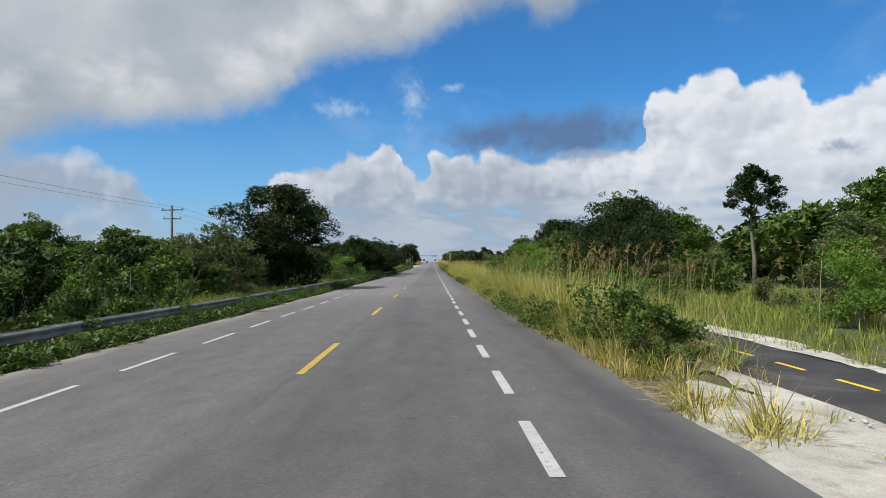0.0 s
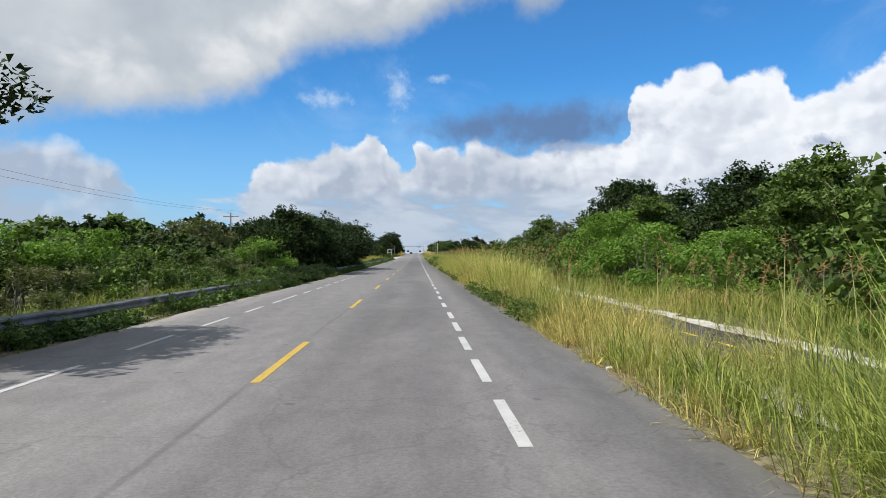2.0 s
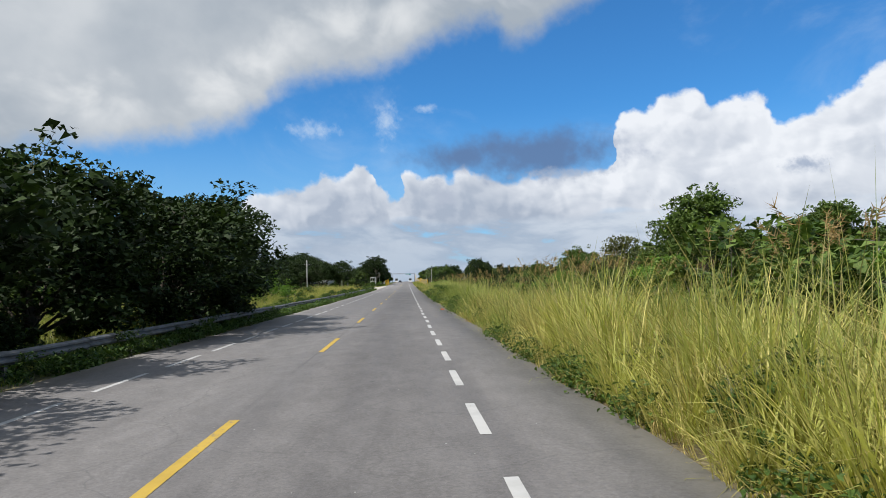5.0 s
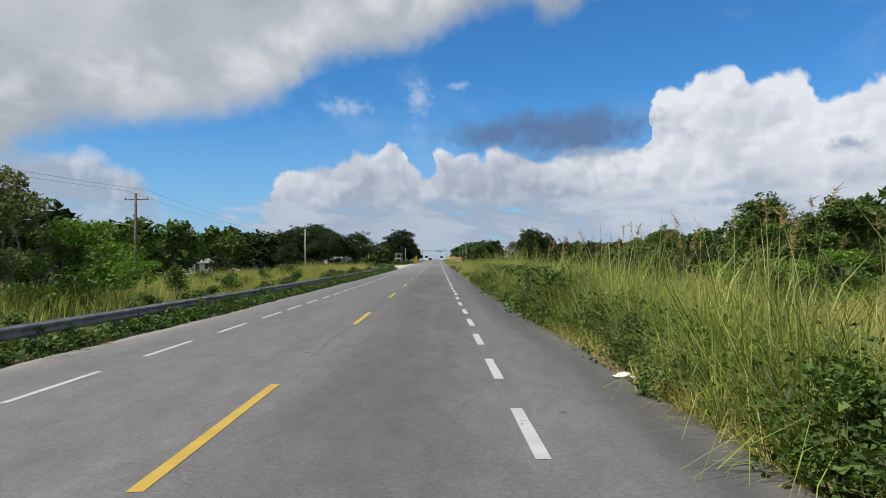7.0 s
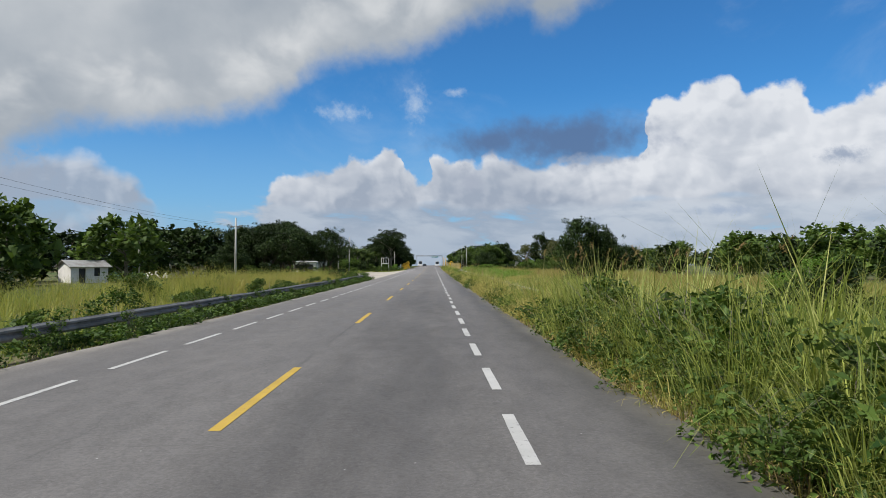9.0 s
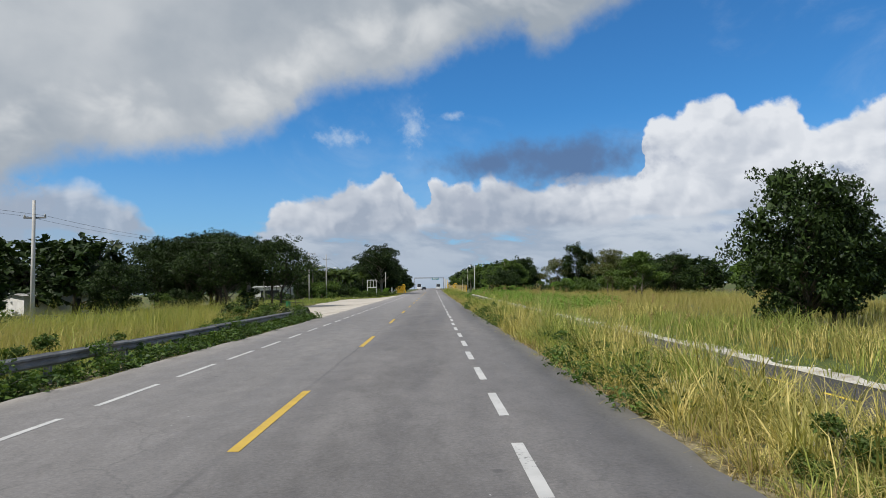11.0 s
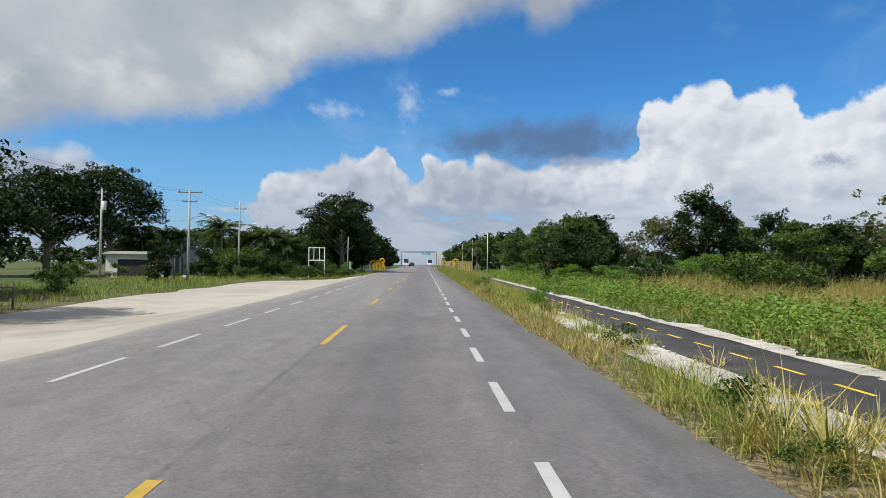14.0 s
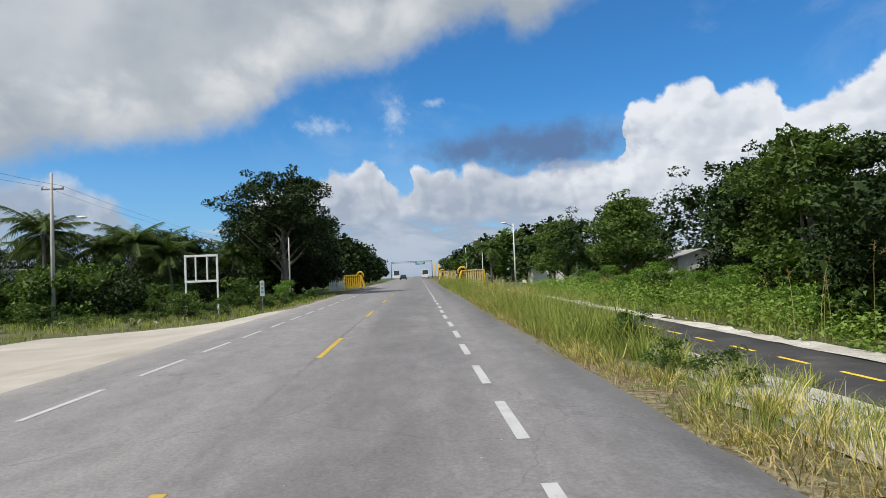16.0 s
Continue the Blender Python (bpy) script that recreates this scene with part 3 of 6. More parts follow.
def tube_mesh(name, path, radii, mat, n=8):
    v, f = [], []
    tube(v, f, path, radii, n)
    return mesh_of(name, v, f, mat, True)


def strip(name, xs_left, xs_right, ys, mat, lift=0.0, across=6, base=None, thick=0.0):
    """A band of ground cover from one wavy edge to the other, lying on the land (or on a level of its own)."""
    verts, faces = [], []
    for j, y in enumerate(ys):
        for i in range(across + 1):
            x = xs_left[j] + (xs_right[j] - xs_left[j]) * i / across
            z = (float(land(x, y)) if base is None else float(gz(y)) + base) + lift
            verts.append((x, y, z))
    w = across + 1
    for j in range(len(ys) - 1):
        for i in range(across):
            faces.append((j * w + i, j * w + i + 1, (j + 1) * w + i + 1, (j + 1) * w + i))
    if thick:
        for col in (0, across):
            o = len(verts)
            for j in range(len(ys)):
                x, y, z = verts[j * w + col]
                verts.append((x + (0.06 if col else -0.06), y, z - thick))
            for j in range(len(ys) - 1):
                q = (j * w + col, (j + 1) * w + col, o + j + 1, o + j)
                faces.append(q if col == 0 else q[::-1])
    return mesh_of(name, verts, faces, mat, True)


# ---------------------------------------------------------------- ground, road, path
gx = np.concatenate([[-2200, -1200, -700, -400, -200, -120], np.arange(-80, -16, 8.0), [-16, -12, -10, -8.2, -7.4, -6.6, -6, -5.5, -5.2, -2, 2, 5.2, 5.5, 6, 6.4, 7, 7.5, 8, 8.3,
                      9, 10.5, 12.4, 14, 16], np.arange(22, 84, 8.0), [120, 200, 400, 700, 1200, 2200]])
gy = np.concatenate([[-400, -150, -60], np.arange(-30, 700, 5.0), np.arange(700, 1200, 25.0), [1300, 1500, 1800, 2400, 3200]])
GX, GY = np.meshgrid(gx, gy)
GZ = land(GX, GY) + (vnoise(GX, GY, 9, 3) - 0.5) * np.clip((np.abs(GX) - 14) / 20, 0, 1) * 0.5
nx, ny = len(gx), len(gy)
idx = np.arange(nx * ny).reshape(ny, nx)
quads = np.stack([idx[:-1, :-1], idx[:-1, 1:], idx[1:, 1:], idx[1:, :-1]], -1).reshape(-1, 4)
structure("ground", mesh_arrays("ground", np.stack([GX, GY, GZ], -1).reshape(-1, 3), quads, np.zeros((0, 3), int), GROUND),
          "earthy grass-grown land beside the highway", "ground")

ry = np.concatenate([np.arange(-40, 420, 0.7), np.arange(420, 1250, 4.0)])
wave = (vnoise(0, ry, 3.1, 5) - 0.5) * 0.22 + (vnoise(0, ry, 0.9, 6) - 0.5) * 0.12
wave2 = (vnoise(3, ry, 3.3, 7) - 0.5) * 0.22 + (vnoise(3, ry, 0.8, 8) - 0.5) * 0.12
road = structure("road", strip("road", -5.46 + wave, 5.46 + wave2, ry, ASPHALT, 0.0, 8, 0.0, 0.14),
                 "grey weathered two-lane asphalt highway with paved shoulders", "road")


def dash_mesh(name, w, l, mat):
    n = 5
    verts = [(sx * w / 2 * (1 + 0.05 * math.sin(7 * i + sx)), l * i / n, 0.005) for i in range(n + 1) for sx in (-1, 1)]
    return mesh_of(name, verts, [(2 * i, 2 * i + 1, 2 * i + 3, 2 * i + 2) for i in range(n)], mat)


def lay_dash(me, x, y, name, parent):
    return part(name, me, None, parent, at=pose(x, y, float(gz(y)), slope(y + 1), 0, 0))


YELLOW_DASH = dash_mesh("centre_dash", 0.15, 5.0, YELLOW_LINE)
for k in range(-1, 30):
    lay_dash(YELLOW_DASH, 0.0, 12.4 + 15 * k, "centre_dash", road)
# painted by machine, so the spacing of the side dashes wanders a little
RIGHT_DASHES = [(-3, -5.9), (0, 6.2), (4, 22.4), (7, 34.8), (12, 53.7), (16, 67.9), (18, 77.2), (23, 100.0), (36, 154.3), (39, 167.6), (44, 189.9),
                (57, 242.1), (62, 262.5), (68, 287.7), (71, 298.1), (74, 311.2), (79, 333.9), (84, 356.0), (87, 367.6), (127, 532)]
LEFT_DASHES = [(-2, 4.5), (0, 13.1), (5, 36.1), (8, 51.8), (13, 75.6), (14, 78.4), (20, 105.9), (34, 161.5), (38, 180.2), (41, 192.3), (55, 248.3),
               (60, 267.9), (65, 289.8), (69, 304.4), (74, 326.7), (78, 346.8), (80, 357.4), (83, 370.7), (120, 528)]
RIGHT_DASH = dash_mesh("edge_dash", 0.15, 2.25, WHITE_LINE)
LEFT_DASH = dash_mesh("edge_dash_far", 0.12, 2.75, WHITE_LINE)
for table, me, x in ((RIGHT_DASHES, RIGHT_DASH, 3.49), (LEFT_DASHES, LEFT_DASH, -3.47)):
    for k in range(table[0][0], table[-1][0]):
        y = float(np.interp(k, [a for a, _ in table], [b for _, b in table]))
        lay_dash(me, x + 0.02 * math.sin(k * 1.7), y, "edge_dash", road)

py_ = np.arange(-40, 430, 0.8)
mid = 9.68 + 0.0011 * py_
cycle_path = structure("cycle_path", strip("cycle_path", mid - 1.25 + (vnoise(1, py_, 2.5, 4) - 0.5) * 0.2, mid + 1.3 + (vnoise(2, py_, 2.5, 4) - 0.5) * 0.2,
                       py_, NEW_ASPHALT, 0.0, 4, -0.235, 0.06), "narrow black asphalt cycle path with yellow dashes", "path")
PATH_DASH = dash_mesh("path_dash", 0.11, 1.15, PATH_YELLOW)
for k in range(-8, 192):
    y = 2.225 * k + 11.3 - 2.225 * 4
    part("path_dash", PATH_DASH, None, cycle_path, at=pose(9.68 + 0.0011 * y, y, float(gz(y)) - 0.235, slope(y), 0, 0))
ragged = (vnoise(0, py_, 7.0, 11) - 0.5) * 0.7 + (vnoise(0, py_, 1.7, 12) - 0.5) * 0.35 + (vnoise(0, py_, 0.8, 17) - 0.5) * 0.5
near_gravel = strip("gravel_shoulder", mid - 2.2 + ragged, mid - 1.15, py_, GRAVEL, 0.02, 6)
near_gravel.vertices.foreach_get("co", (buf := np.zeros(len(near_gravel.vertices) * 3, np.float32)))
co = buf.reshape(-1, 3)
co[:, 2] += 0.02 * vnoise(co[:, 0], co[:, 1], 0.9, 18)
near_gravel.vertices.foreach_set("co", co.ravel())
structure("gravel_shoulder", near_gravel, "pale crushed limestone strip beside the cycle path", "gravel")
ragged = (vnoise(0, py_, 2.0, 13) - 0.5) * 0.8 + (vnoise(0, py_, 0.8, 14) - 0.5) * 0.35
far_gravel = strip("gravel_bank", mid + 1.2, mid + 1.95 + ragged, py_, GRAVEL, 0.055, 4)
far_gravel.vertices.foreach_get("co", (buf := np.zeros(len(far_gravel.vertices) * 3, np.float32)))
co = buf.reshape(-1, 3)
co[:, 2] += 0.05 * vnoise(co[:, 0], co[:, 1], 0.9, 15)
far_gravel.vertices.foreach_set("co", co.ravel())
structure("gravel_bank", far_gravel, "low pale limestone bank along the cycle path", "gravel")

ly = np.arange(294, 400, 1.0)
lay_in = -5.42 + (vnoise(4, ly, 3, 4) - 0.5) * 0.1
lay_out = -np.interp(ly, [294, 298, 303, 313, 320, 327, 345, 362, 380, 388, 392, 400], [6.4, 11, 19, 22, 18.5, 15.2, 15.2, 15.4, 15.8, 14.5, 8.0, 5.7]) + (vnoise(5, ly, 4, 4) - 0.5) * 1.2
structure("lay_by", strip("lay_by", lay_out, lay_in, ly, DUST, 0.05, 10), "pale compacted limestone lay-by beside the highway", "gravel")
# bare lime ground where the grass stops, by the path's first stretch
by = np.arange(-20, 12.6, 0.6)
structure("gravel_patch", strip("gravel_patch", np.interp(by, [-20, 8.8, 10.4, 12.6], [5.36, 5.40, 6.1, 6.9]) + 0.35 * vnoise(7, by, 0.9, 2) * np.clip((by - 8) / 1.5, 0, 1), np.interp(by, [-20, 9, 12.6], [8.25, 8.25, 7.0]) + 0 * by, by, GRAVEL, 0.03, 5),
          "bare pale limestone gravel between road and path", "gravel")
gy = np.arange(315, 374.1, 0.6)
structure("gravel_verge", strip("gravel_verge", 6.75 + 0.5 * vnoise(9, gy, 1.6, 5) + 0.3 * vnoise(9, gy, 0.7, 6) + 1.2 * np.clip((334 - gy) / 19, 0, 1) ** 3 + 1.0 * np.clip((gy - 366) / 8, 0, 1) - 0.5 * np.exp(-((gy - 365) / 4) ** 2), 8.3 + 0 * gy, gy, GRAVEL, 0.03, 5),
          "pale limestone gravel beside the cycle path", "gravel")


# ---------------------------------------------------------------- guard rail
def rail_parts():
    prof = [(0, 0.0), (0.02, 0.02), (0.075, 0.055), (0.075, 0.10), (0.015, 0.14), (0.015, 0.17), (0.075, 0.21), (0.075, 0.255), (0.02, 0.29), (0, 0.31)]
    verts, faces = [], []
    for y in (0.0, 4.06):
        for th in (0.0, -0.006):
            verts += [(px + th, y, pz) for px, pz in prof]
    n = len(prof)
    for i in range(n - 1):
        faces.append((i, i + 1, 2 * n + i + 1, 2 * n + i))
        faces.append((n + i + 1, n + i, 3 * n + i, 3 * n + i + 1))
    for i in (0, n - 1):
        faces.append((i, 2 * n + i, 3 * n + i, n + i))
    for o in (0, 2 * n):
        faces += [(o + i, o + n + i, o + n + i + 1, o + i + 1) for i in range(n - 1)]
    beam = mesh_of("rail_beam", verts, faces, GALVANISED)
    bm = bmesh.new()
    box(bm, -0.16, -0.155, -0.06, 0.06, -0.5, 0.62)
    box(bm, -0.02, -0.015, -0.06, 0.06, -0.5, 0.62)
    box(bm, -0.16, -0.015, -0.003, 0.003, -0.5, 0.62)
    return beam, bm_mesh("rail_post", bm, GALVANISED)


RAIL_BEAM, RAIL_POST = rail_parts()
guard_rail = thing("guard_rail", pose(0, 0, 0), "long galvanised W-beam guard rail, weathered and overgrown", "guard rail")
rnd = random.Random(4)
for k in range(-4, 73):
    y = k * 4.0
    sag = rnd.uniform(-0.02, 0.02)
    part("rail_beam", RAIL_BEAM, None, guard_rail, at=pose(-6.4 + rnd.uniform(-0.015, 0.015), y, float(gz(y)) + 0.32 + sag, slope(y + 2), rnd.uniform(-2, 2), 0))
    part("rail_post", RAIL_POST, None, guard_rail, at=pose(-6.4, y + 0.08, float(gz(y)) + 0.005 + sag, 0, rnd.uniform(-2, 2), 0))
part("rail_end", RAIL_BEAM, None, guard_rail, "bent-down end of the rail", at=pose(-6.42, 292.0, float(gz(292)) + 0.30, -7, 0, 7))


# ---------------------------------------------------------------- plants
def leaf_cloud(centres, radii, counts, size, rng, up=0.35, squash=0.8, shell=0.55, diamond=False):
    """Pointed leaves spread through round clumps, thicker towards the outside. Returns vertices and triangles. diamond: each leaf folded along its rib."""
    pos = []
    for c, r, n in zip(centres, radii, counts):
        d = rng.normal(size=(n, 3))
        d /= np.linalg.norm(d, axis=1)[:, None]
        rad = r * (shell + (1 - shell) * rng.random(n)) ** 0.7 * (0.75 + 0.5 * vnoise(d[:, 0] * 3 + c[0], d[:, 1] * 3 + d[:, 2] * 2 + c[1], 1.0, 2))
        p = d * rad[:, None]
        p[:, 2] *= squash
        pos.append(p + np.asarray(c))
    pos = np.concatenate(pos)
    n = len(pos)
    nrm = rng.normal(size=(n, 3))
    nrm /= np.linalg.norm(nrm, axis=1)[:, None]
    nrm[:, 2] = np.abs(nrm[:, 2]) + up
    nrm /= np.linalg.norm(nrm, axis=1)[:, None]
    a = np.cross(nrm, rng.normal(size=(n, 3)))
    a /= np.linalg.norm(a, axis=1)[:, None]
    b = np.cross(nrm, a)
    l = (size * (0.55 + 0.9 * rng.random(n)))[:, None]
    w = l * 0.36
    if diamond:
        v = np.stack([pos - a * l * 0.5, pos - b * w * 0.8 + nrm * w * 0.25, pos + a * l * 0.6 - nrm * l * 0.2, pos + b * w * 0.8 + nrm * w * 0.25], 1).reshape(-1, 3)
        i = np.arange(n)[:, None] * 4
        return v, np.concatenate([i + np.array([[0, 1, 2]]), i + np.array([[0, 2, 3]])])
    v = np.stack([pos - a * l * 0.4 + b * w, pos - a * l * 0.4 - b * w, pos + a * l * 0.6 - nrm * l * 0.15], 1).reshape(-1, 3)
    return v, np.arange(n * 3).reshape(-1, 3)


def tree_meshes(name, seed, height, spread, first, blobs, leaves, size, leaf, bark, trunk_r, stems=1, squash=0.75, lean=0.3, flat=1.0, core=25, sides=(8, 5), diamond=False):
    """Trunk with limbs, and a crown of leaf clumps at the limbs' ends. first: where the crown begins, as part of the height."""
    rng = np.random.default_rng(seed)
    rnd_ = random.Random(seed)
    verts, faces, centres, radii = [], [], [], []
    low = height * first
    for s in range(stems):
        off = Vector((rnd_.uniform(-1, 1), rnd_.uniform(-1, 1), 0)) * (0.25 * spread if stems > 1 else 0.0)
        top = Vector((off.x * 2 + rnd_.uniform(-lean, lean) * 2, off.y * 2 + rnd_.uniform(-lean, lean) * 2, height * 0.82))
        trunk = [off + Vector((0, 0, -0.3)), off * 1.1 + Vector((rnd_.uniform(-lean, lean) * 0.4, rnd_.uniform(-lean, lean) * 0.4, height * 0.22)),
                 off * 1.4 + (top - off) * 0.55 + Vector((rnd_.uniform(-lean, lean), rnd_.uniform(-lean, lean), 0)), top]
        rr = trunk_r / (stems ** 0.5)
        tube(verts, faces, trunk, [rr * 1.35, rr, rr * 0.62, rr * 0.12], sides[0])
        for i in range(max(2, blobs // stems)):
            w = 2 * math.pi * (i * 0.382 + rnd_.random() * 0.25)
            k = (i + 0.5) / max(2, blobs // stems)
            z = low + (height - low) * (k ** 0.9)
            prof_ = math.sin(math.pi * min(1.0, 0.22 + 0.72 * k)) ** flat
            rad = spread * prof_ * rnd_.uniform(0.35, 0.95)
            c = Vector((off.x + math.cos(w) * rad, off.y + math.sin(w) * rad, z * 0.93))
            start_z = max(height * 0.12, c.z - rad * rnd_.uniform(0.5, 1.0))
            f_ = min(0.98, start_z / (height * 0.82))
            p0 = trunk[1].lerp(top, max(0.0, (f_ - 0.25) / 0.75)) if f_ > 0.25 else trunk[0].lerp(trunk[1], f_ * 4)
            m_ = p0.lerp(c, 0.5) + Vector((rnd_.uniform(-0.3, 0.3), rnd_.uniform(-0.3, 0.3), rnd_.uniform(0.0, 0.35)))
            tube(verts, faces, [p0, m_, c], [rr * 0.42, rr * 0.26, rr * 0.06], sides[1], False)
            centres.append(tuple(c))
            radii.append(spread * rnd_.uniform(0.28, 0.46) * (0.75 + 0.4 * (1 - abs(2 * k - 1))))
            for _ in range(2):      # twigs with their own small tufts, for a broken outline
                d = Vector((rnd_.gauss(0, 1), rnd_.gauss(0, 1), rnd_.gauss(0.25, 0.6))).normalized()
                e = c + d * radii[-1] * rnd_.uniform(0.9, 1.35)
                e.z = min(e.z, height * 1.02)
                tube(verts, faces, [c, e], [rr * 0.07, rr * 0.03], 3, False)
                centres.append(tuple(e))
                radii.append(spread * rnd_.uniform(0.09, 0.17))
    total = sum(r ** 2 for r in radii)
    counts = [max(8, int(leaves * r ** 2 / total)) for r in radii]
    v, q = leaf_cloud(centres, radii, counts, size, rng, squash=squash, diamond=diamond)
    if core:                        # larger leaves deep inside close the crown
        v2, q2 = leaf_cloud(centres[::3], [r * 0.75 for r in radii[::3]], [core] * len(centres[::3]), size * 2.4, rng, squash=squash, shell=0.0)
        v, q = np.concatenate([v, v2]), np.concatenate([q, q2 + len(v)])
    v[:, 2] = np.maximum(v[:, 2], 0.02)
    return (mesh_of(name + "_trunk", verts, faces, bark, True), mesh_arrays(name + "_crown", v, np.zeros((0, 4), int), q, leaf))


def palm_meshes(seed, height):
    rng, rnd_ = np.random.default_rng(seed), random.Random(seed)
    v, f = [], []
    top = Vector((rnd_.uniform(-0.8, 0.8), rnd_.uniform(-0.8, 0.8), height * 0.80))
    tube(v, f, [(0, 0, -0.3), Vector((top.x * 0.1, top.y * 0.1, height * 0.25)), Vector((top.x * 0.5, top.y * 0.5, height * 0.5)), top], [0.24, 0.17, 0.14, 0.13], 7)
    trunk = mesh_of("palm_trunk", v, f, BARK, True)
    fronds = []
    for i in range(26):
        w = 2 * math.pi * i * 0.382 + rnd_.uniform(-0.2, 0.2)
        rise = rnd_.uniform(-0.35, 1.4)
        length = height * rnd_.uniform(0.36, 0.5)
        out_ = Vector((math.cos(w), math.sin(w), 0))
        pts = []
        for k in range(9):
            s = k / 8
            pts.append(top + out_ * length * (s * math.cos(rise * (1 - s * 0.6))) + Vector((0, 0, length * (math.sin(rise) * s - (0.55 + 0.25 * math.sin(i * 2.1)) * s ** 2.2))))
        vv, qq = [], []
        cross = out_.cross(Vector((0, 0, 1)))
        for k in range(56):
            s = 0.08 + 0.9 * (k // 2) / 28
            j = min(7, int(s * 8))
            p = pts[j].lerp(pts[j + 1], s * 8 - j)
            d = (pts[j + 1] - pts[j]).normalized()
            sg = 1 if k % 2 else -1
            ll = length * 0.26 * math.sin(math.pi * (0.12 + 0.8 * s)) + 0.1
            tip = p + cross * sg * ll * 0.8 + d * ll * 0.5 - Vector((0, 0, ll * rnd_.uniform(0.25, 0.7)))
            o = len(vv)
            vv += [p - d * 0.06, p + d * 0.07, tip]
            qq.append((o, o + 1, o + 2))
        o = len(vv)
        for p in pts:
            vv += [p + cross * 0.02, p - cross * 0.02]
        qq += [(o + 2 * k, o + 2 * k + 1, o + 2 * k + 3, o + 2 * k + 2) for k in range(8)]
        fronds.append(mesh_of("frond", vv, qq, PALM_LEAF))
    return trunk, fronds


KINDS = {}


def kind_of(key, label, category, name, maker):
    KINDS[key] = [label, category, name, maker, None]


def plant(key, x, y, height, turn=None, wide=1.0, sink=0.0):
    """Sets a plant of that kind on the ground, scaled to a height."""
    k = KINDS[key]
    rnd_ = random.Random(int(x * 131 + y * 17))
    turn = rnd_.uniform(0, 360) if turn is None else turn
    base_h = k[3][0]
    s = height / base_h
    m = pose(x, y, float(land(x, y)) - sink, 0, 0, turn) @ Matrix.Diagonal((s * wide, s * wide, s, 1))
    if k[4] is None:
        ob = thing(k[2], m, k[0], k[1], "")
        trunk, crown = k[3][1]()
        part("stem" if k[1] in ("bush", "shrub") else "trunk", trunk, None, ob)
        for c in (crown if isinstance(crown, list) else [crown]):
            part("frond" if isinstance(crown, list) else ("foliage" if k[1] in ("bush", "shrub") else "crown"), c, None, ob)
        k[4] = (ob, s)
        return ob
    first, s0 = k[4]
    ob = copy_thing(first, Matrix.Identity(4))
    ob.matrix_basis = m
    return ob


def tree_kind(key, label, height, *a, name="tree", **kw):
    kind_of(key, label, "tree", name, (height, lambda: tree_meshes(key, *a[:1], height, *a[1:], **kw)))


def bush_kind(key, label, height, *a, **kw):
    sort = "shrub" if key.startswith("shrub") else "bush"
    kind_of(key, label, sort, sort, (height, lambda: tree_meshes(key, *a[:1], height, *a[1:], sides=(4, 3), **kw)))


#          key       label                                                    H   seed R   first blobs leaves size leaf bark  r
tree_kind("far_a", "distant dark green tree with a rounded crown", 8, 61, 4.4, 0.1, 16, 1500, 0.60, LEAF_DARK, DARK_BARK, 0.2, flat=0.6, core=10)
tree_kind("far_b", "distant green tree with a rounded crown", 8, 63, 4.2, 0.14, 16, 1500, 0.60, LEAF_MID, BARK, 0.2, flat=0.6, core=10)
tree_kind("open", "tall roadside tree with a loose open dark green crown", 12, 3, 5.4, 0.24, 34, 30000, 0.21, LEAF_DARK, DARK_BARK, 0.24, squash=0.5, flat=0.8, core=60)
tree_kind("open_pale", "tall roadside tree with pale limbs showing in an open crown", 12, 8, 5.2, 0.36, 28, 19000, 0.23, LEAF_DARK, BARK, 0.32, squash=0.5, flat=0.8, core=10)
tree_kind("umbrella", "dark green roadside tree on a forked pale trunk", 7, 15, 3.7, 0.40, 26, 13000, 0.155, LEAF_DARK, BARK, 0.16, stems=2, squash=0.5, core=30)
tree_kind("dense_a", "broad dark green tree with a dense crown", 7, 5, 4.2, 0.10, 30, 15000, 0.175, LEAF_DARK, DARK_BARK, 0.18, flat=0.7, squash=0.58, core=60)
tree_kind("dense_b", "dark green tree with a dense rounded crown", 7, 9, 3.8, 0.14, 28, 14000, 0.175, LEAF_DARK, DARK_BARK, 0.17, stems=2, flat=0.7, squash=0.58, core=60)
tree_kind("mid_a", "green tree with a spreading leafy crown", 7, 12, 3.6, 0.22, 24, 11500, 0.18, LEAF_MID, BARK, 0.16, squash=0.52, core=60)
tree_kind("mid_b", "green tree with several pale stems and a leafy crown", 7, 17, 3.3, 0.25, 24, 10000, 0.18, LEAF_MID, BARK, 0.16, stems=3, squash=0.52, core=60)
tree_kind("slender", "slender tall tree with a pale bare trunk and small crown", 11, 21, 2.4, 0.62, 14, 5200, 0.2, LEAF_DARK, BARK, 0.17, squash=0.6, lean=0.2)
tree_kind("thin", "thin-crowned dull green tree with pale twigs showing", 6, 25, 2.8, 0.35, 18, 4600, 0.18, LEAF_DULL, BARK, 0.11, stems=3, squash=0.6, core=6)
tree_kind("shade", "spreading dark green shade tree on a bare forked trunk", 8, 27, 4.6, 0.36, 30, 15000, 0.18, LEAF_DARK, DARK_BARK, 0.22, stems=2, squash=0.5, core=45)
tree_kind("vine", "dark tree hung with climbing vines", 10, 29, 3.0, 0.05, 26, 13000, 0.19, LEAF_DARK, DARK_BARK, 0.2, stems=2, squash=1.1, flat=0.5, core=60)
bush_kind("bush_mid", "rounded green roadside bush", 3, 31, 2.2, 0.08, 16, 2300, 0.18, LEAF_MID, BARK, 0.05, stems=3, core=10)
bush_kind("bush_mid_b", "straggling green roadside bush", 3, 33, 2.0, 0.1, 14, 2000, 0.175, LEAF_MID, BARK, 0.05, stems=4, squash=0.9, core=10)
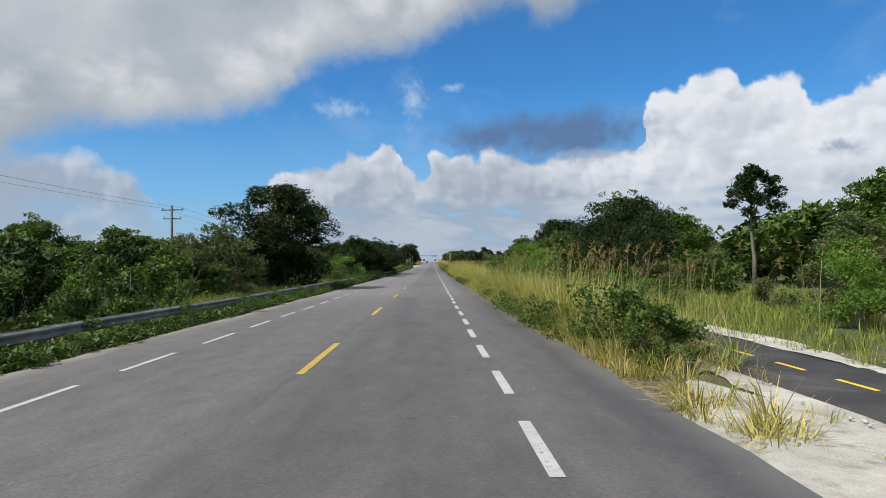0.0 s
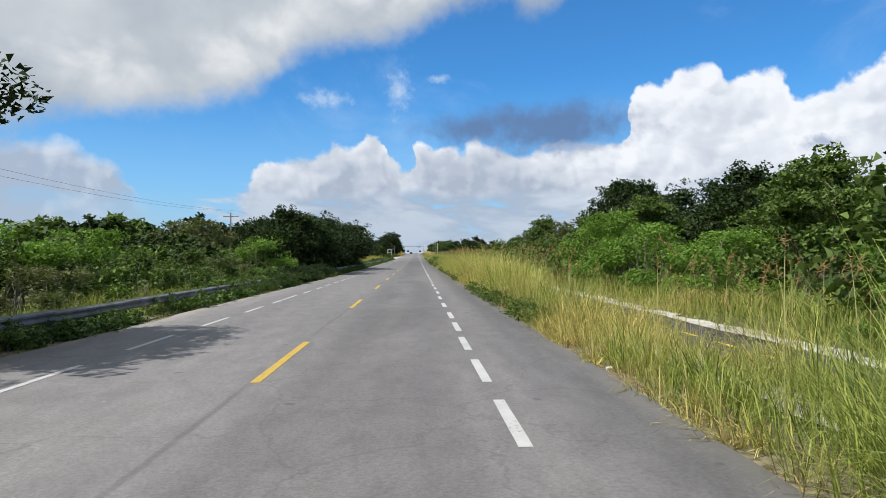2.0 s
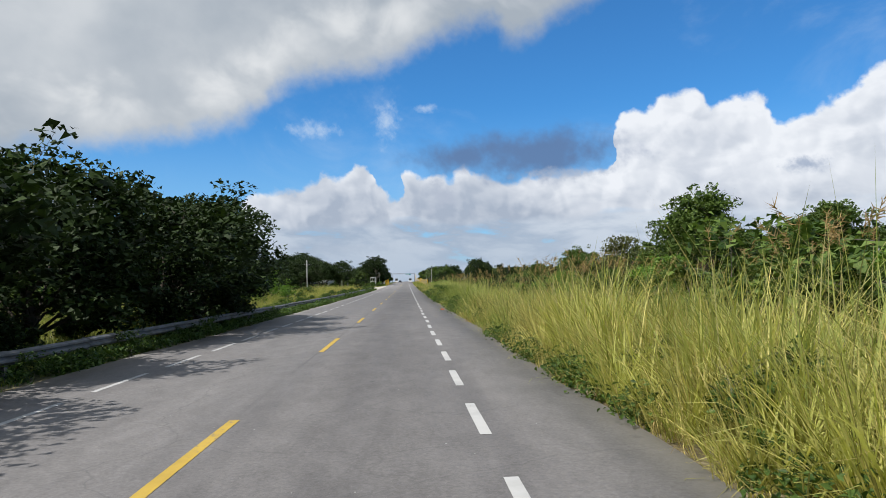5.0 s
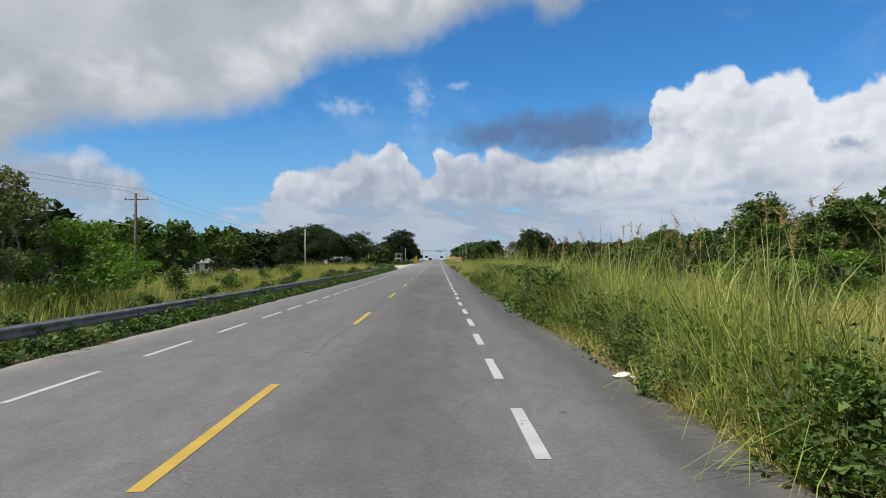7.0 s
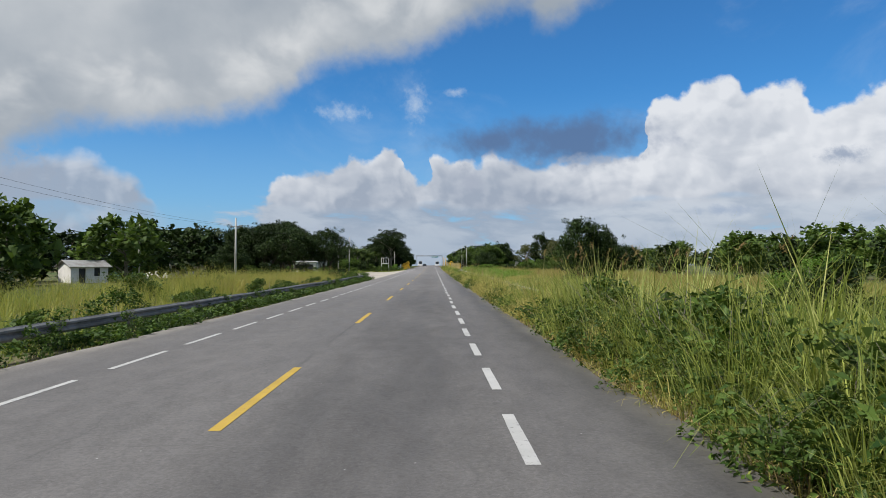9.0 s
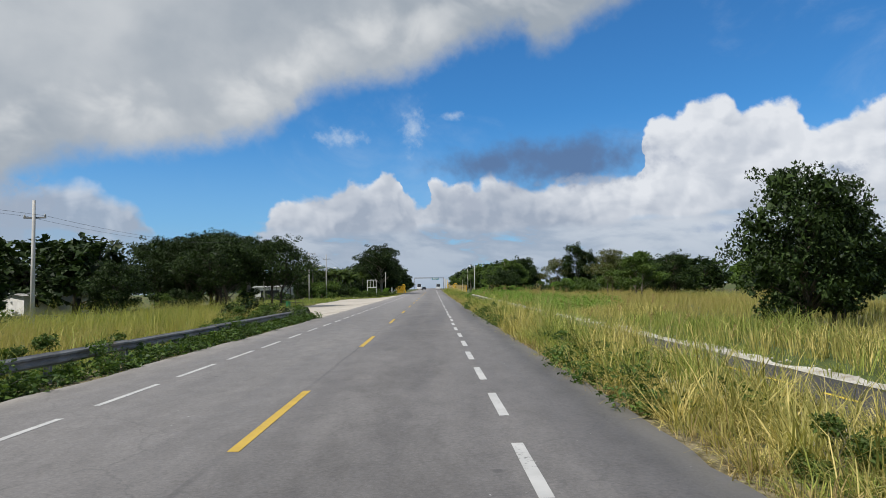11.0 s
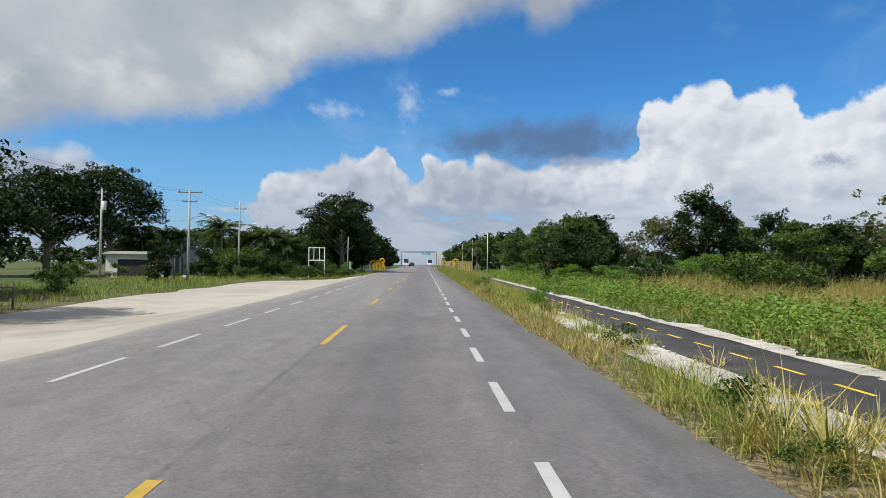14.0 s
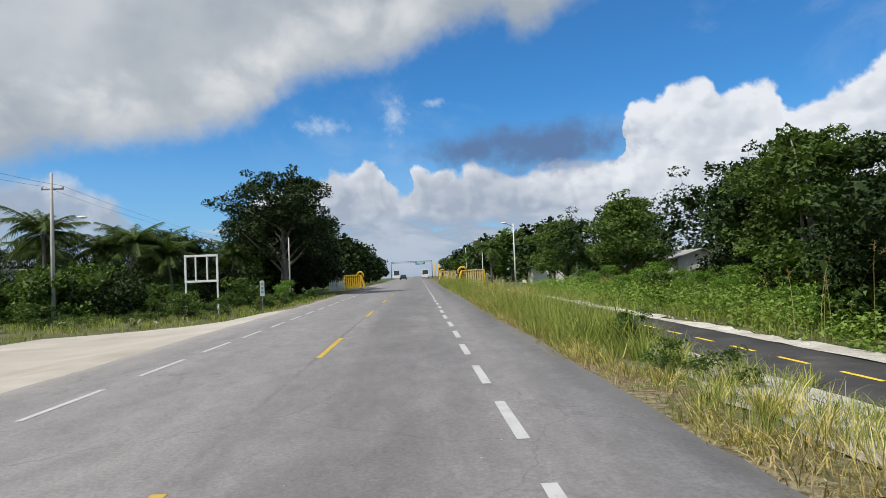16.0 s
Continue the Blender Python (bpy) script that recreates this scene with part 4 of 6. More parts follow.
bush_kind("bush_lime", "bright light green bush with feathery leaves", 3.6, 35, 2.6, 0.1, 18, 5000, 0.125, LEAF_LIME, BARK, 0.06, stems=4, squash=0.6, core=10)
bush_kind("bush_dark", "dense dark green bush", 3, 37, 2.4, 0.06, 16, 2300, 0.18, LEAF_DARK, DARK_BARK, 0.06, stems=3, core=10)
bush_kind("bush_dull", "sparse dull green bush with pale stems", 3, 39, 1.9, 0.12, 12, 2000, 0.14, LEAF_DULL, BARK, 0.05, stems=5, squash=0.9, core=0)
bush_kind("cedar", "narrow dark green conical bush", 3.4, 41, 1.0, 0.04, 18, 3600, 0.13, LEAF_DARK, DARK_BARK, 0.07, squash=1.3, flat=0.4)
bush_kind("shrub_a", "leafy dark green verge shrub with upright stems", 1.4, 43, 0.75, 0.06, 16, 760, 0.095, LEAF_WEED, BARK, 0.02, stems=5, squash=1.0, core=0, diamond=True)
bush_kind("shrub_b", "spreading leafy verge shrub with broad leaves", 1.2, 47, 0.8, 0.05, 14, 700, 0.10, LEAF_WEED, BARK, 0.02, stems=4, squash=0.8, core=0, diamond=True)
bush_kind("shrub_c", "low dark green shrub at the asphalt edge", 0.9, 49, 0.6, 0.04, 12, 540, 0.08, LEAF_WEED, DARK_BARK, 0.015, stems=4, squash=0.9, core=0, diamond=True)
kind_of("palm_a", "coconut palm with arching green fronds", "palm tree", "palm_tree", (8, lambda: palm_meshes(51, 8)))
kind_of("palm_b", "coconut palm with drooping green fronds", "palm tree", "palm_tree", (8, lambda: palm_meshes(57, 8)))

# left of the road, from the start onwards
for row in [("open", -10.3, 58.8, 9.6, 40, 1.08), ("bush_dark", -11.6, 59.6, 4.6), ("bush_dark", -9.6, 60.8, 4.0), ("thin", -11.4, 46, 5.4), ("thin", -12.8, 43.5, 4.6), ("mid_b", -20, 56, 5.0), ("mid_a", -23, 50, 4.6), ("mid_b", -17.5, 45, 5.2), ("mid_a", -20.5, 40, 5.4),
            ("bush_lime", -11.6, 109, 4.0), ("bush_mid", -12.6, 112, 4.4), ("thin", -17.5, 112, 6.0), ("thin", -21.5, 117, 6.2), ("dense_b", -10.6, 116.5, 7.3), ("dense_a", -10.4, 121, 6.9, 10, 1.15), ("dense_b", -10.0, 128, 7.1, 60, 1.15),
            ("dense_a", -10.0, 136, 7.1, 90, 1.15), ("dense_b", -9.0, 144, 7.0, 130, 1.2), ("dense_a", -8.7, 150, 7.2, 70, 1.1), ("dense_b", -9.2, 154.8, 6.8, 20, 0.95), ("dense_a", -15, 124, 6.6), ("dense_b", -16, 132, 6.6),
            ("thin", -17.5, 176, 5.4), ("thin", -20, 183, 5.2), ("bush_lime", -15.5, 189, 3.6), ("bush_dark", -19, 195, 3.2), ("mid_a", -24, 190, 5.0), ("thin", -14.8, 181, 4.2),
            ("bush_lime", -12.4, 187, 4.4), ("thin", -15.8, 186, 6.6), ("mid_b", -18.6, 189, 5.6), ("bush_mid_b", -11.5, 194, 2.2), ("bush_mid", -11.5, 203, 1.5), ("bush_mid_b", -14, 222, 1.7), ("bush_dull", -17, 214, 1.8), ("bush_mid", -9.2, 232, 1.1), ("bush_dark", -24, 240, 3.0),
            ("bush_lime", -30, 232, 3.4), ("bush_mid", -19, 252, 1.3), ("bush_mid_b", -8.6, 283, 1.5), ("bush_dark", -9.4, 287, 1.8), ("bush_mid", -10.8, 290, 1.7), ("bush_dark", -8.2, 291, 1.3),
            ("dense_b", -33.5, 322, 6.0), ("shade", -23.6, 333, 9.4), ("shade", -32, 341, 10.5), ("shade", -29, 349, 11.5), ("open", -33, 355, 12.0), ("dense_b", -38, 346, 10.5), ("far_a", -43, 338, 10),
            ("far_a", -49, 346, 10), ("shade", -18.9, 336, 9.4, 50, 0.85), ("dense_a", -40, 358, 11), ("far_a", -55, 336, 9), ("bush_dark", -26, 352, 2.6), ("bush_mid", -22.5, 359, 2.0),
            ("open_pale", -41.5, 409, 15.6), ("open_pale", -47, 403, 14.5), ("shade", -53, 398, 11), ("cedar", -24.4, 381.5, 4.3), ("bush_mid", -23.4, 404.6, 4.0), ("bush_mid", -20.6, 405.2, 3.9), ("bush_dark", -18.4, 405.6, 3.2), ("bush_mid_b", -21.9, 403.8, 3.4), ("bush_mid_b", -24.8, 403.6, 2.8),
            ("bush_dark", -26.6, 405.2, 3.7), ("bush_mid", -25.0, 406, 3.9), ("bush_mid_b", -16.5, 409, 2.2), ("bush_mid", -12.2, 399.6, 1.7), ("bush_mid_b", -13.9, 399.4, 1.5), ("bush_mid_b", -10.2, 400.0, 1.3), ("bush_mid", -13.6, 404, 1.7), ("bush_mid_b", -10.2, 403, 1.6), ("bush_mid", -12.4, 414, 2.6), ("bush_lime", -9.6, 418, 2.2),
            ("bush_dark", -18, 420, 3.4), ("bush_mid", -23, 417, 3.4), ("bush_mid_b", -26.4, 411, 3.4), ("dense_b", -33, 424, 7.6), ("dense_a", -25, 424, 7.4),
            ("bush_mid", -31, 396, 1.6), ("bush_mid_b", -34, 394, 1.8), ("bush_dark", -27.4, 388, 1.4), ("bush_mid", -37, 390, 2.0), ("bush_mid", -20.5, 398, 1.6),
            ("bush_mid_b", -40, 398, 2.4), ("dense_b", -38, 416, 6.5), ("mid_a", -30, 430, 6.5), ("dense_a", -20.5, 422, 7.2), ("far_a", -44, 424, 8), ("bush_dark", -15, 424, 3.6),
            ("bush_mid", -17.5, 414, 3.0), ("bush_mid_b", -20.8, 411, 3.0), ("mid_b", -17.5, 446, 7), ("palm_a", -26.6, 411, 8.3), ("palm_b", -31.6, 409.5, 6.5), ("palm_b", -21.2, 413, 7.1),
            ("palm_a", -19.0, 415, 6.7), ("palm_b", -17.4, 413, 5.6), ("palm_a", -28.6, 414, 6.9), ("palm_b", -23.0, 414, 6.7), ("palm_b", -16.4, 426, 6.2), ("palm_a", -19.5, 430, 6.2), ("palm_b", -34, 409, 6.7),
            ("palm_a", -38, 412, 6.4), ("palm_a", -15.5, 436, 5.7),
            ("open_pale", -11.6, 429, 13.8, 200), ("dense_b", -12.6, 437, 11.5), ("dense_a", -13, 446, 11.5), ("far_a", -16.5, 455, 12), ("far_a", -17, 467, 11), ("far_a", -17, 481, 11),
            ("far_a", -14.5, 500, 10.5), ("far_a", -13, 516, 10.5), ("far_a", -12, 535, 10), ("far_a", -12, 560, 10), ("far_a", -13, 590, 9.5), ("far_a", -14, 630, 9),
            ("far_a", -21, 452, 9), ("far_b", -22, 474, 9)]:
    plant(*row)
# right of the road
for row in [("bush_mid", 6.7, 15.4, 1.6), ("bush_mid_b", 7.1, 14.0, 1.3), ("shrub_a", 6.3, 13.4, 0.9), ("shrub_b", 6.2, 17.6, 1.0), ("bush_mid_b", 6.3, 26.5, 0.9), ("bush_mid", 6.5, 34, 0.8), ("bush_mid_b", 6.1, 162.3, 1.0), ("bush_mid", 6.5, 158, 0.9),
            ("bush_mid", 6.9, 186.5, 1.5), ("bush_mid_b", 7.4, 189, 1.7), ("bush_mid", 6.8, 192, 1.3), ("bush_mid_b", 7.2, 196, 1.7), ("bush_mid", 7.0, 201, 1.5), ("bush_mid", 7.4, 206, 1.6),
            ("bush_mid_b", 6.9, 212, 1.3), ("bush_mid_b", 6.5, 291.5, 1.0), ("bush_lime", 7.3, 341, 1.25), ("bush_mid", 7.8, 374, 0.95), ("bush_mid_b", 6.6, 251, 0.7), ("bush_mid", 7.6, 246, 0.8),
            ("umbrella", 16.3, 50.5, 7.2, 20, 0.85), ("umbrella", 17.0, 46.8, 5.9, 140, 0.6), ("slender", 29.4, 57.7, 10.9), ("mid_a", 32, 45, 8.0), ("mid_b", 36, 52, 7.5), ("thin", 27, 40, 5.2), ("bush_lime", 24, 36, 3.6),
            ("mid_b", 40, 42, 7.0), ("mid_a", 26, 66, 7.2), ("bush_lime", 16.2, 91, 5.2), ("bush_lime", 15.4, 96.5, 4.2), ("bush_lime", 17.5, 101, 4.8), ("mid_a", 20.5, 64, 8.6), ("dense_a", 25, 72, 8.0), ("mid_b", 21, 80, 6.4), ("mid_a", 26, 86, 8.2), ("dense_b", 26.5, 96, 8.8),
            ("mid_b", 22, 104, 7.4), ("open", 22.8, 113, 9.8), ("dense_b", 27, 118, 9.4), ("dense_a", 31, 110, 9), ("mid_a", 22, 124, 7.0), ("mid_b", 26, 134, 7.4), ("thin", 20, 128, 6.2),
            ("mid_a", 23.5, 160, 8.4), ("mid_b", 25, 147, 6.2), ("dense_b", 27, 170, 6), ("thin", 24.5, 181, 6.6), ("mid_b", 22.5, 190, 5.2), ("mid_a", 25.5, 205, 6.4), ("mid_b", 29, 212, 6.2), ("mid_a", 22.5, 217, 4.8),
            ("dense_a", 18.6, 273.5, 7.2, 30, 0.72), ("dense_b", 21.6, 276, 6.2, 0, 0.8), ("mid_b", 27, 326, 6.2), ("thin", 29, 346, 7.4), ("mid_a", 31, 349, 6.0), ("mid_a", 41, 394, 7.2), ("dense_b", 36, 340, 6.4), ("mid_b", 41, 352, 6.6),
            ("dense_b", 15.4, 374, 5.4), ("mid_b", 18.2, 382, 7.4), ("dense_a", 20.4, 388, 7.6), ("mid_a", 19.6, 385, 6.2), ("dense_b", 22.5, 394, 8.0),
            ("vine", 31.4, 384, 10.2), ("vine", 34.6, 386, 8.8), ("vine", 39, 384, 8.0), ("thin", 27.5, 386, 7.6), ("dense_b", 44, 380, 7), ("mid_b", 36, 372, 6.5),
            ("mid_a", 20, 413, 8.0), ("dense_b", 23, 422, 8.4), ("mid_a", 18.8, 432, 7.6), ("mid_b", 20, 444, 8), ("far_a", 20.5, 457, 9), ("far_b", 19, 476, 9), ("far_a", 18, 496, 9),
            ("palm_a", 14.6, 470, 7.3), ("far_b", 17.5, 520, 9), ("far_a", 17, 545, 9), ("far_b", 16.5, 575, 9), ("far_a", 16, 610, 8.5), ("far_b", 15, 650, 8)]:
    plant(*row)
rnd = random.Random(11)


def scatter(kinds, n, x0, x1, y0, y1, h0, h1):
    for i in range(n):
        y = y0 + (y1 - y0) * (i + rnd.random()) / n
        plant(rnd.choice(kinds), rnd.uniform(x0, x1), y, rnd.uniform(h0, h1), rnd.uniform(0, 360), rnd.uniform(0.9, 1.25))


scatter(["bush_mid", "bush_mid_b", "bush_dull"], 26, -12.5, -9.4, -4, 102, 1.8, 3.0)
scatter(["bush_mid", "bush_mid_b", "bush_lime", "bush_dark"], 30, -19, -12.5, 4, 104, 3.2, 4.4)
scatter(["far_b", "far_a", "bush_mid"], 18, -36, -20, 20, 170, 3.0, 4.6)
scatter(["bush_mid", "bush_dark"], 12, -9.4, -8.0, 84, 160, 1.1, 1.9)
scatter(["bush_mid_b", "bush_mid"], 7, -7.6, -6.9, 92, 116, 0.7, 1.1)
scatter(["bush_mid", "bush_mid_b"], 14, -8.2, -6.7, 79, 102, 1.0, 1.6)
scatter(["shrub_a", "shrub_b"], 22, -6.7, -5.8, 77, 102, 0.6, 1.0)
scatter(["bush_dull", "bush_mid_b", "bush_mid"], 8, -26, -13, 196, 290, 1.2, 2.2)
scatter(["far_a", "far_a", "far_b"], 34, -66, -38, 160, 335, 7.5, 10.0)
scatter(["bush_mid", "bush_dull", "bush_lime"], 12, 17, 30, 14, 62, 2.2, 3.6)
scatter(["bush_lime", "bush_mid", "bush_lime", "bush_mid_b"], 20, 14.5, 19.5, 62, 140, 3.0, 4.6)
scatter(["bush_mid", "bush_mid_b", "bush_dull", "bush_lime"], 20, 15.5, 22, 140, 228, 2.4, 3.8)
scatter(["far_a", "far_b", "far_b"], 26, 30, 56, 60, 240, 5.5, 8.0)
scatter(["far_a", "far_b"], 30, 48, 85, 225, 420, 6.0, 8.0)
scatter(["bush_mid", "bush_lime"], 8, 16, 24, 395, 430, 1.4, 2.4)
scatter(["bush_mid", "bush_dark", "bush_lime"], 12, 15, 22, 364, 400, 1.4, 2.4)
scatter(["far_a", "far_b", "bush_dark"], 14, -36, -16, 430, 450, 3.6, 5.0)
scatter(["bush_mid", "bush_dark"], 10, -30, -14, 407, 422, 1.8, 2.8)
scatter(["bush_mid", "bush_mid_b"], 8, -9.6, -7.4, 400, 424, 0.8, 1.5)
# shrubs in the right verge, and thickets close to the path
scatter(["shrub_a", "shrub_b", "shrub_c"], 24, 5.8, 6.6, 14, 48, 0.45, 0.95)
scatter(["shrub_c", "shrub_b"], 4, 5.8, 6.4, 90, 128, 0.45, 0.7)
scatter(["shrub_a", "shrub_b"], 4, 6.8, 8.0, 84, 128, 0.8, 1.2)
scatter(["shrub_a", "shrub_b", "shrub_c"], 16, 5.9, 7.0, 146, 176, 0.6, 1.1)
scatter(["shrub_c", "shrub_b", "shrub_a"], 30, 5.85, 6.5, 176, 222, 0.7, 1.2)
scatter(["shrub_a", "shrub_b", "shrub_a"], 34, 6.4, 7.8, 176, 222, 1.2, 1.9)
scatter(["shrub_b", "shrub_c"], 12, 5.9, 7.8, 226, 330, 0.5, 0.8)
scatter(["bush_mid", "bush_dull", "bush_lime", "bush_mid_b"], 18, 13.6, 18, 20, 64, 1.3, 2.4)
scatter(["bush_mid", "bush_dark", "bush_lime"], 12, 14, 17, 178, 226, 1.6, 2.6)
# bushes that swallow the guard rail
scatter(["bush_dark", "shrub_a", "bush_dark"], 24, -6.5, -5.9, 92, 118, 0.7, 1.1)
scatter(["shrub_b", "shrub_a", "shrub_c"], 46, -6.5, -5.75, -4, 92, 0.4, 0.85)
scatter(["shrub_b", "shrub_a", "shrub_c"], 80, -6.6, -5.75, 116, 292, 0.4, 0.85)
scatter(["bush_mid", "shrub_a", "bush_mid_b"], 26, -8.4, -6.9, 130, 290, 0.9, 1.5)
scatter(["shrub_a", "shrub_b"], 8, -7.4, -6.0, 278, 294, 0.8, 1.3)
scatter(["bush_lime", "bush_mid", "bush_lime"], 16, 13.6, 17, 364, 402, 1.3, 2.4)
scatter(["bush_mid", "bush_lime", "bush_mid_b"], 12, 22, 34, 356, 384, 2.0, 3.4)
scatter(["shrub_b", "shrub_a", "shrub_c"], 14, -25, -13, 393, 402, 0.45, 0.95)
scatter(["shrub_c", "shrub_a", "shrub_b"], 14, 5.6, 6.3, 67, 79, 0.35, 0.65)
scatter(["shrub_a", "shrub_b"], 8, 6.6, 8.2, 90, 130, 0.9, 1.3)
scatter(["shrub_b", "shrub_a"], 9, 6.9, 8.4, 92, 100, 0.8, 1.35)
scatter(["shrub_c"], 12, 5.7, 6.3, 84, 132, 0.3, 0.5)
scatter(["shrub_c", "shrub_b"], 14, 5.75, 6.5, 228, 320, 0.4, 0.8)
scatter(["shrub_b", "shrub_c"], 9, 5.8, 7.6, 352, 400, 0.4, 0.8)
scatter(["bush_dark"], 12, -7.4, -6.3, 93, 118, 1.0, 1.5)
scatter(["bush_dark", "bush_mid"], 5, -36, -28, 330, 352, 2.0, 3.0)


# ---------------------------------------------------------------- grass and weeds
def tufts(n, x0, x1, y0, y1, seed):
    rng = np.random.default_rng(seed)
    return rng.uniform(x0, x1, n), rng.uniform(y0, y1, n), rng


def grass(name, x, y, h, blades, spread, width, lean, mat, rng, label, category="grass"):
    """Bent, tapering blades in tufts, all of one stand."""
    n = len(x) * blades
    bx, by_ = np.repeat(x, blades), np.repeat(y, blades)
    hh = np.repeat(h, blades) * rng.uniform(0.45, 1.1, n)
    a = rng.uniform(0, 2 * np.pi, n)
    r = spread * np.sqrt(rng.random(n)) * (0.5 + 0.5 * np.repeat(h, blades))
    bx, by_ = bx + r * np.cos(a), by_ + r * np.sin(a)
    bz = land(bx, by_) - 0.03
    d = a + rng.normal(0, 0.7, n)
    ln = lean * rng.uniform(0.2, 1.3, n)
    dx, dy = np.cos(d), np.sin(d)
    f = rng.uniform(0, 2 * np.pi, n)
    wx, wy = np.cos(f) * width / 2, np.sin(f) * width / 2
    ww = rng.uniform(0.6, 1.3, n)
    wx, wy = wx * ww, wy * ww
    m = np.stack([bx + dx * hh * ln * 0.28, by_ + dy * hh * ln * 0.28, bz + hh * 0.58], -1)
    t = np.stack([bx + dx * hh * ln, by_ + dy * hh * ln, bz + hh * (1.0 - 0.35 * ln)], -1)
    b0 = np.stack([bx - wx, by_ - wy, bz], -1)
    b1 = np.stack([bx + wx, by_ + wy, bz], -1)
    o = np.stack([wx, wy, 0 * wx], -1) * 0.8
    v = np.stack([b0, b1, m + o, m - o, t], 1).reshape(-1, 3)
    i = np.arange(n)[:, None] * 5
    return structure(name, mesh_arrays(name, v, i + np.array([[0, 1, 2, 3]]), i + np.array([[3, 2, 4]]), mat), label, category, "stuff")


def arching(name, x, y, length, blades, spread, width, droop, mat, rng, label, tilt=(58, 88), out=0.0):
    """Long blades that rise from a tussock and bow over under their own weight. out: how far the whole tussock leans towards the road."""
    n = len(x) * blades
    ln = np.repeat(length * rng.uniform(0.75, 1.2, len(x)), blades) * rng.uniform(0.25, 1.05, n) ** 0.8
    a = rng.uniform(0, 2 * np.pi, n)
    r = spread * np.sqrt(rng.random(n)) * rng.uniform(0.5, 1.5, n)
    px, py = np.repeat(x, blades) + r * np.cos(a), np.repeat(y, blades) + r * np.sin(a)
    pz = land(px, py) - 0.03
    own = np.repeat(rng.normal(0, 1, (len(x), 2)) * 0.55, blades, 0)
    dx, dy = np.cos(a) + rng.normal(0, 0.6, n) + own[:, 0] - out, np.sin(a) + rng.normal(0, 0.6, n) + own[:, 1]
    d = np.arctan2(dy, dx)
    rise = np.radians(rng.uniform(*tilt, n))
    bend = np.radians(droop) * rng.uniform(0.1, 1.35, n) ** 1.4
    w = width * rng.uniform(0.5, 1.4, n)
    sx, sy = -np.sin(d), np.cos(d)
    rows = []
    for k in range(4):
        wk = w * (0.35, 0.5, 0.38, 0.0)[k]
        if k:
            e = rise - bend * ((k - 0.5) / 3) ** 1.3
            px, py, pz = px + ln / 3 * np.cos(e) * np.cos(d), py + ln / 3 * np.cos(e) * np.sin(d), pz + ln / 3 * np.sin(e)
        if k < 3:
            rows += [np.stack([px - sx * wk, py - sy * wk, pz], -1), np.stack([px + sx * wk, py + sy * wk, pz], -1)]
        else:
            rows.append(np.stack([px, py, pz], -1))
    v = np.stack(rows, 1).reshape(-1, 3)
    i = np.arange(n)[:, None] * 7
    q = np.concatenate([i + np.array([[0, 1, 3, 2]]), i + np.array([[2, 3, 5, 4]])])
    return structure(name, mesh_arrays(name, v, q, i + np.array([[4, 5, 6]]), mat), label, "grass", "stuff")


def plumed(name, plume_name, x, y, h, width, mat, plume_mat, rng, label, plume_label, hairs=22, head=0.32):
    """Tall bowing stalks, and the loose seed heads at their tips."""
    n = len(x)
    d = rng.normal(0.4, 1.3, n)
    lean = rng.uniform(0.05, 0.42, n) * h
    z0 = land(x, y) - 0.03
    fx, fy = -np.sin(d) * width / 2, np.cos(d) * width / 2
    def at(k):
        return np.stack([x + np.cos(d) * lean * k ** 2, y + np.sin(d) * lean * k ** 2, z0 + h * (k - 0.12 * k ** 3)], -1)
    o = np.stack([fx, fy, 0 * fx], -1)
    rows = []
    for k, wk in ((0.0, 1.0), (0.4, 0.9), (0.75, 0.7)):
        rows += [at(k) - o * wk, at(k) + o * wk]
    rows.append(at(1.0))
    i = np.arange(n)[:, None] * 7
    q = np.concatenate([i + np.array([[0, 1, 3, 2]]), i + np.array([[2, 3, 5, 4]])])
    structure(name, mesh_arrays(name, np.stack(rows, 1).reshape(-1, 3), q, i + np.array([[4, 5, 6]]), mat), label, "grass", "stuff")
    k = 1.0 - np.repeat(head / h, hairs) * rng.random(n * hairs)
    xx, yy, hh, dd, ll, zz = (np.repeat(c, hairs) for c in (x, y, h, d, lean, z0))
    p = np.stack([xx + np.cos(dd) * ll * k ** 2, yy + np.sin(dd) * ll * k ** 2, zz + hh * (k - 0.12 * k ** 3)], -1)
    e = rng.normal(0, 1, (n * hairs, 3)) * np.array([1, 1, 0.6]) + np.stack([np.cos(dd), np.sin(dd), 0.9 + 0 * dd], -1) * 0.8
    e /= np.linalg.norm(e, axis=1)[:, None]
    c = np.cross(e, rng.normal(size=e.shape))
    c /= np.linalg.norm(c, axis=1)[:, None]
    l = rng.uniform(0.05, 0.16, (n * hairs, 1))
    v = np.stack([p - c * 0.006, p + c * 0.006, p + e * l], 1).reshape(-1, 3)
    structure(plume_name, mesh_arrays(plume_name, v, np.zeros((0, 4), int), np.arange(n * hairs * 3).reshape(-1, 3), plume_mat), plume_label, "grass", "stuff")


def keep(mask, *arrays):
    return [a[mask] for a in arrays]


VERGE_H = ([-30, 8, 13, 16, 30, 45, 58, 72, 80, 92, 125, 150, 160, 172, 200, 215, 232, 243, 262, 276, 306, 322, 342, 350, 358, 363, 368, 374, 385, 400, 480],
           [0.25, 0.35, 0.9, 2.2, 2.6, 2.3, 1.6, 1.8, 2.5, 2.8, 2.8, 2.3, 2.4, 2.9, 2.9, 2.5, 1.7, 1.45, 1.45, 1.7, 1.75, 0.75, 0.65, 1.2, 1.05, 0.65, 0.6, 1.6, 1.8, 1.7, 1.6])
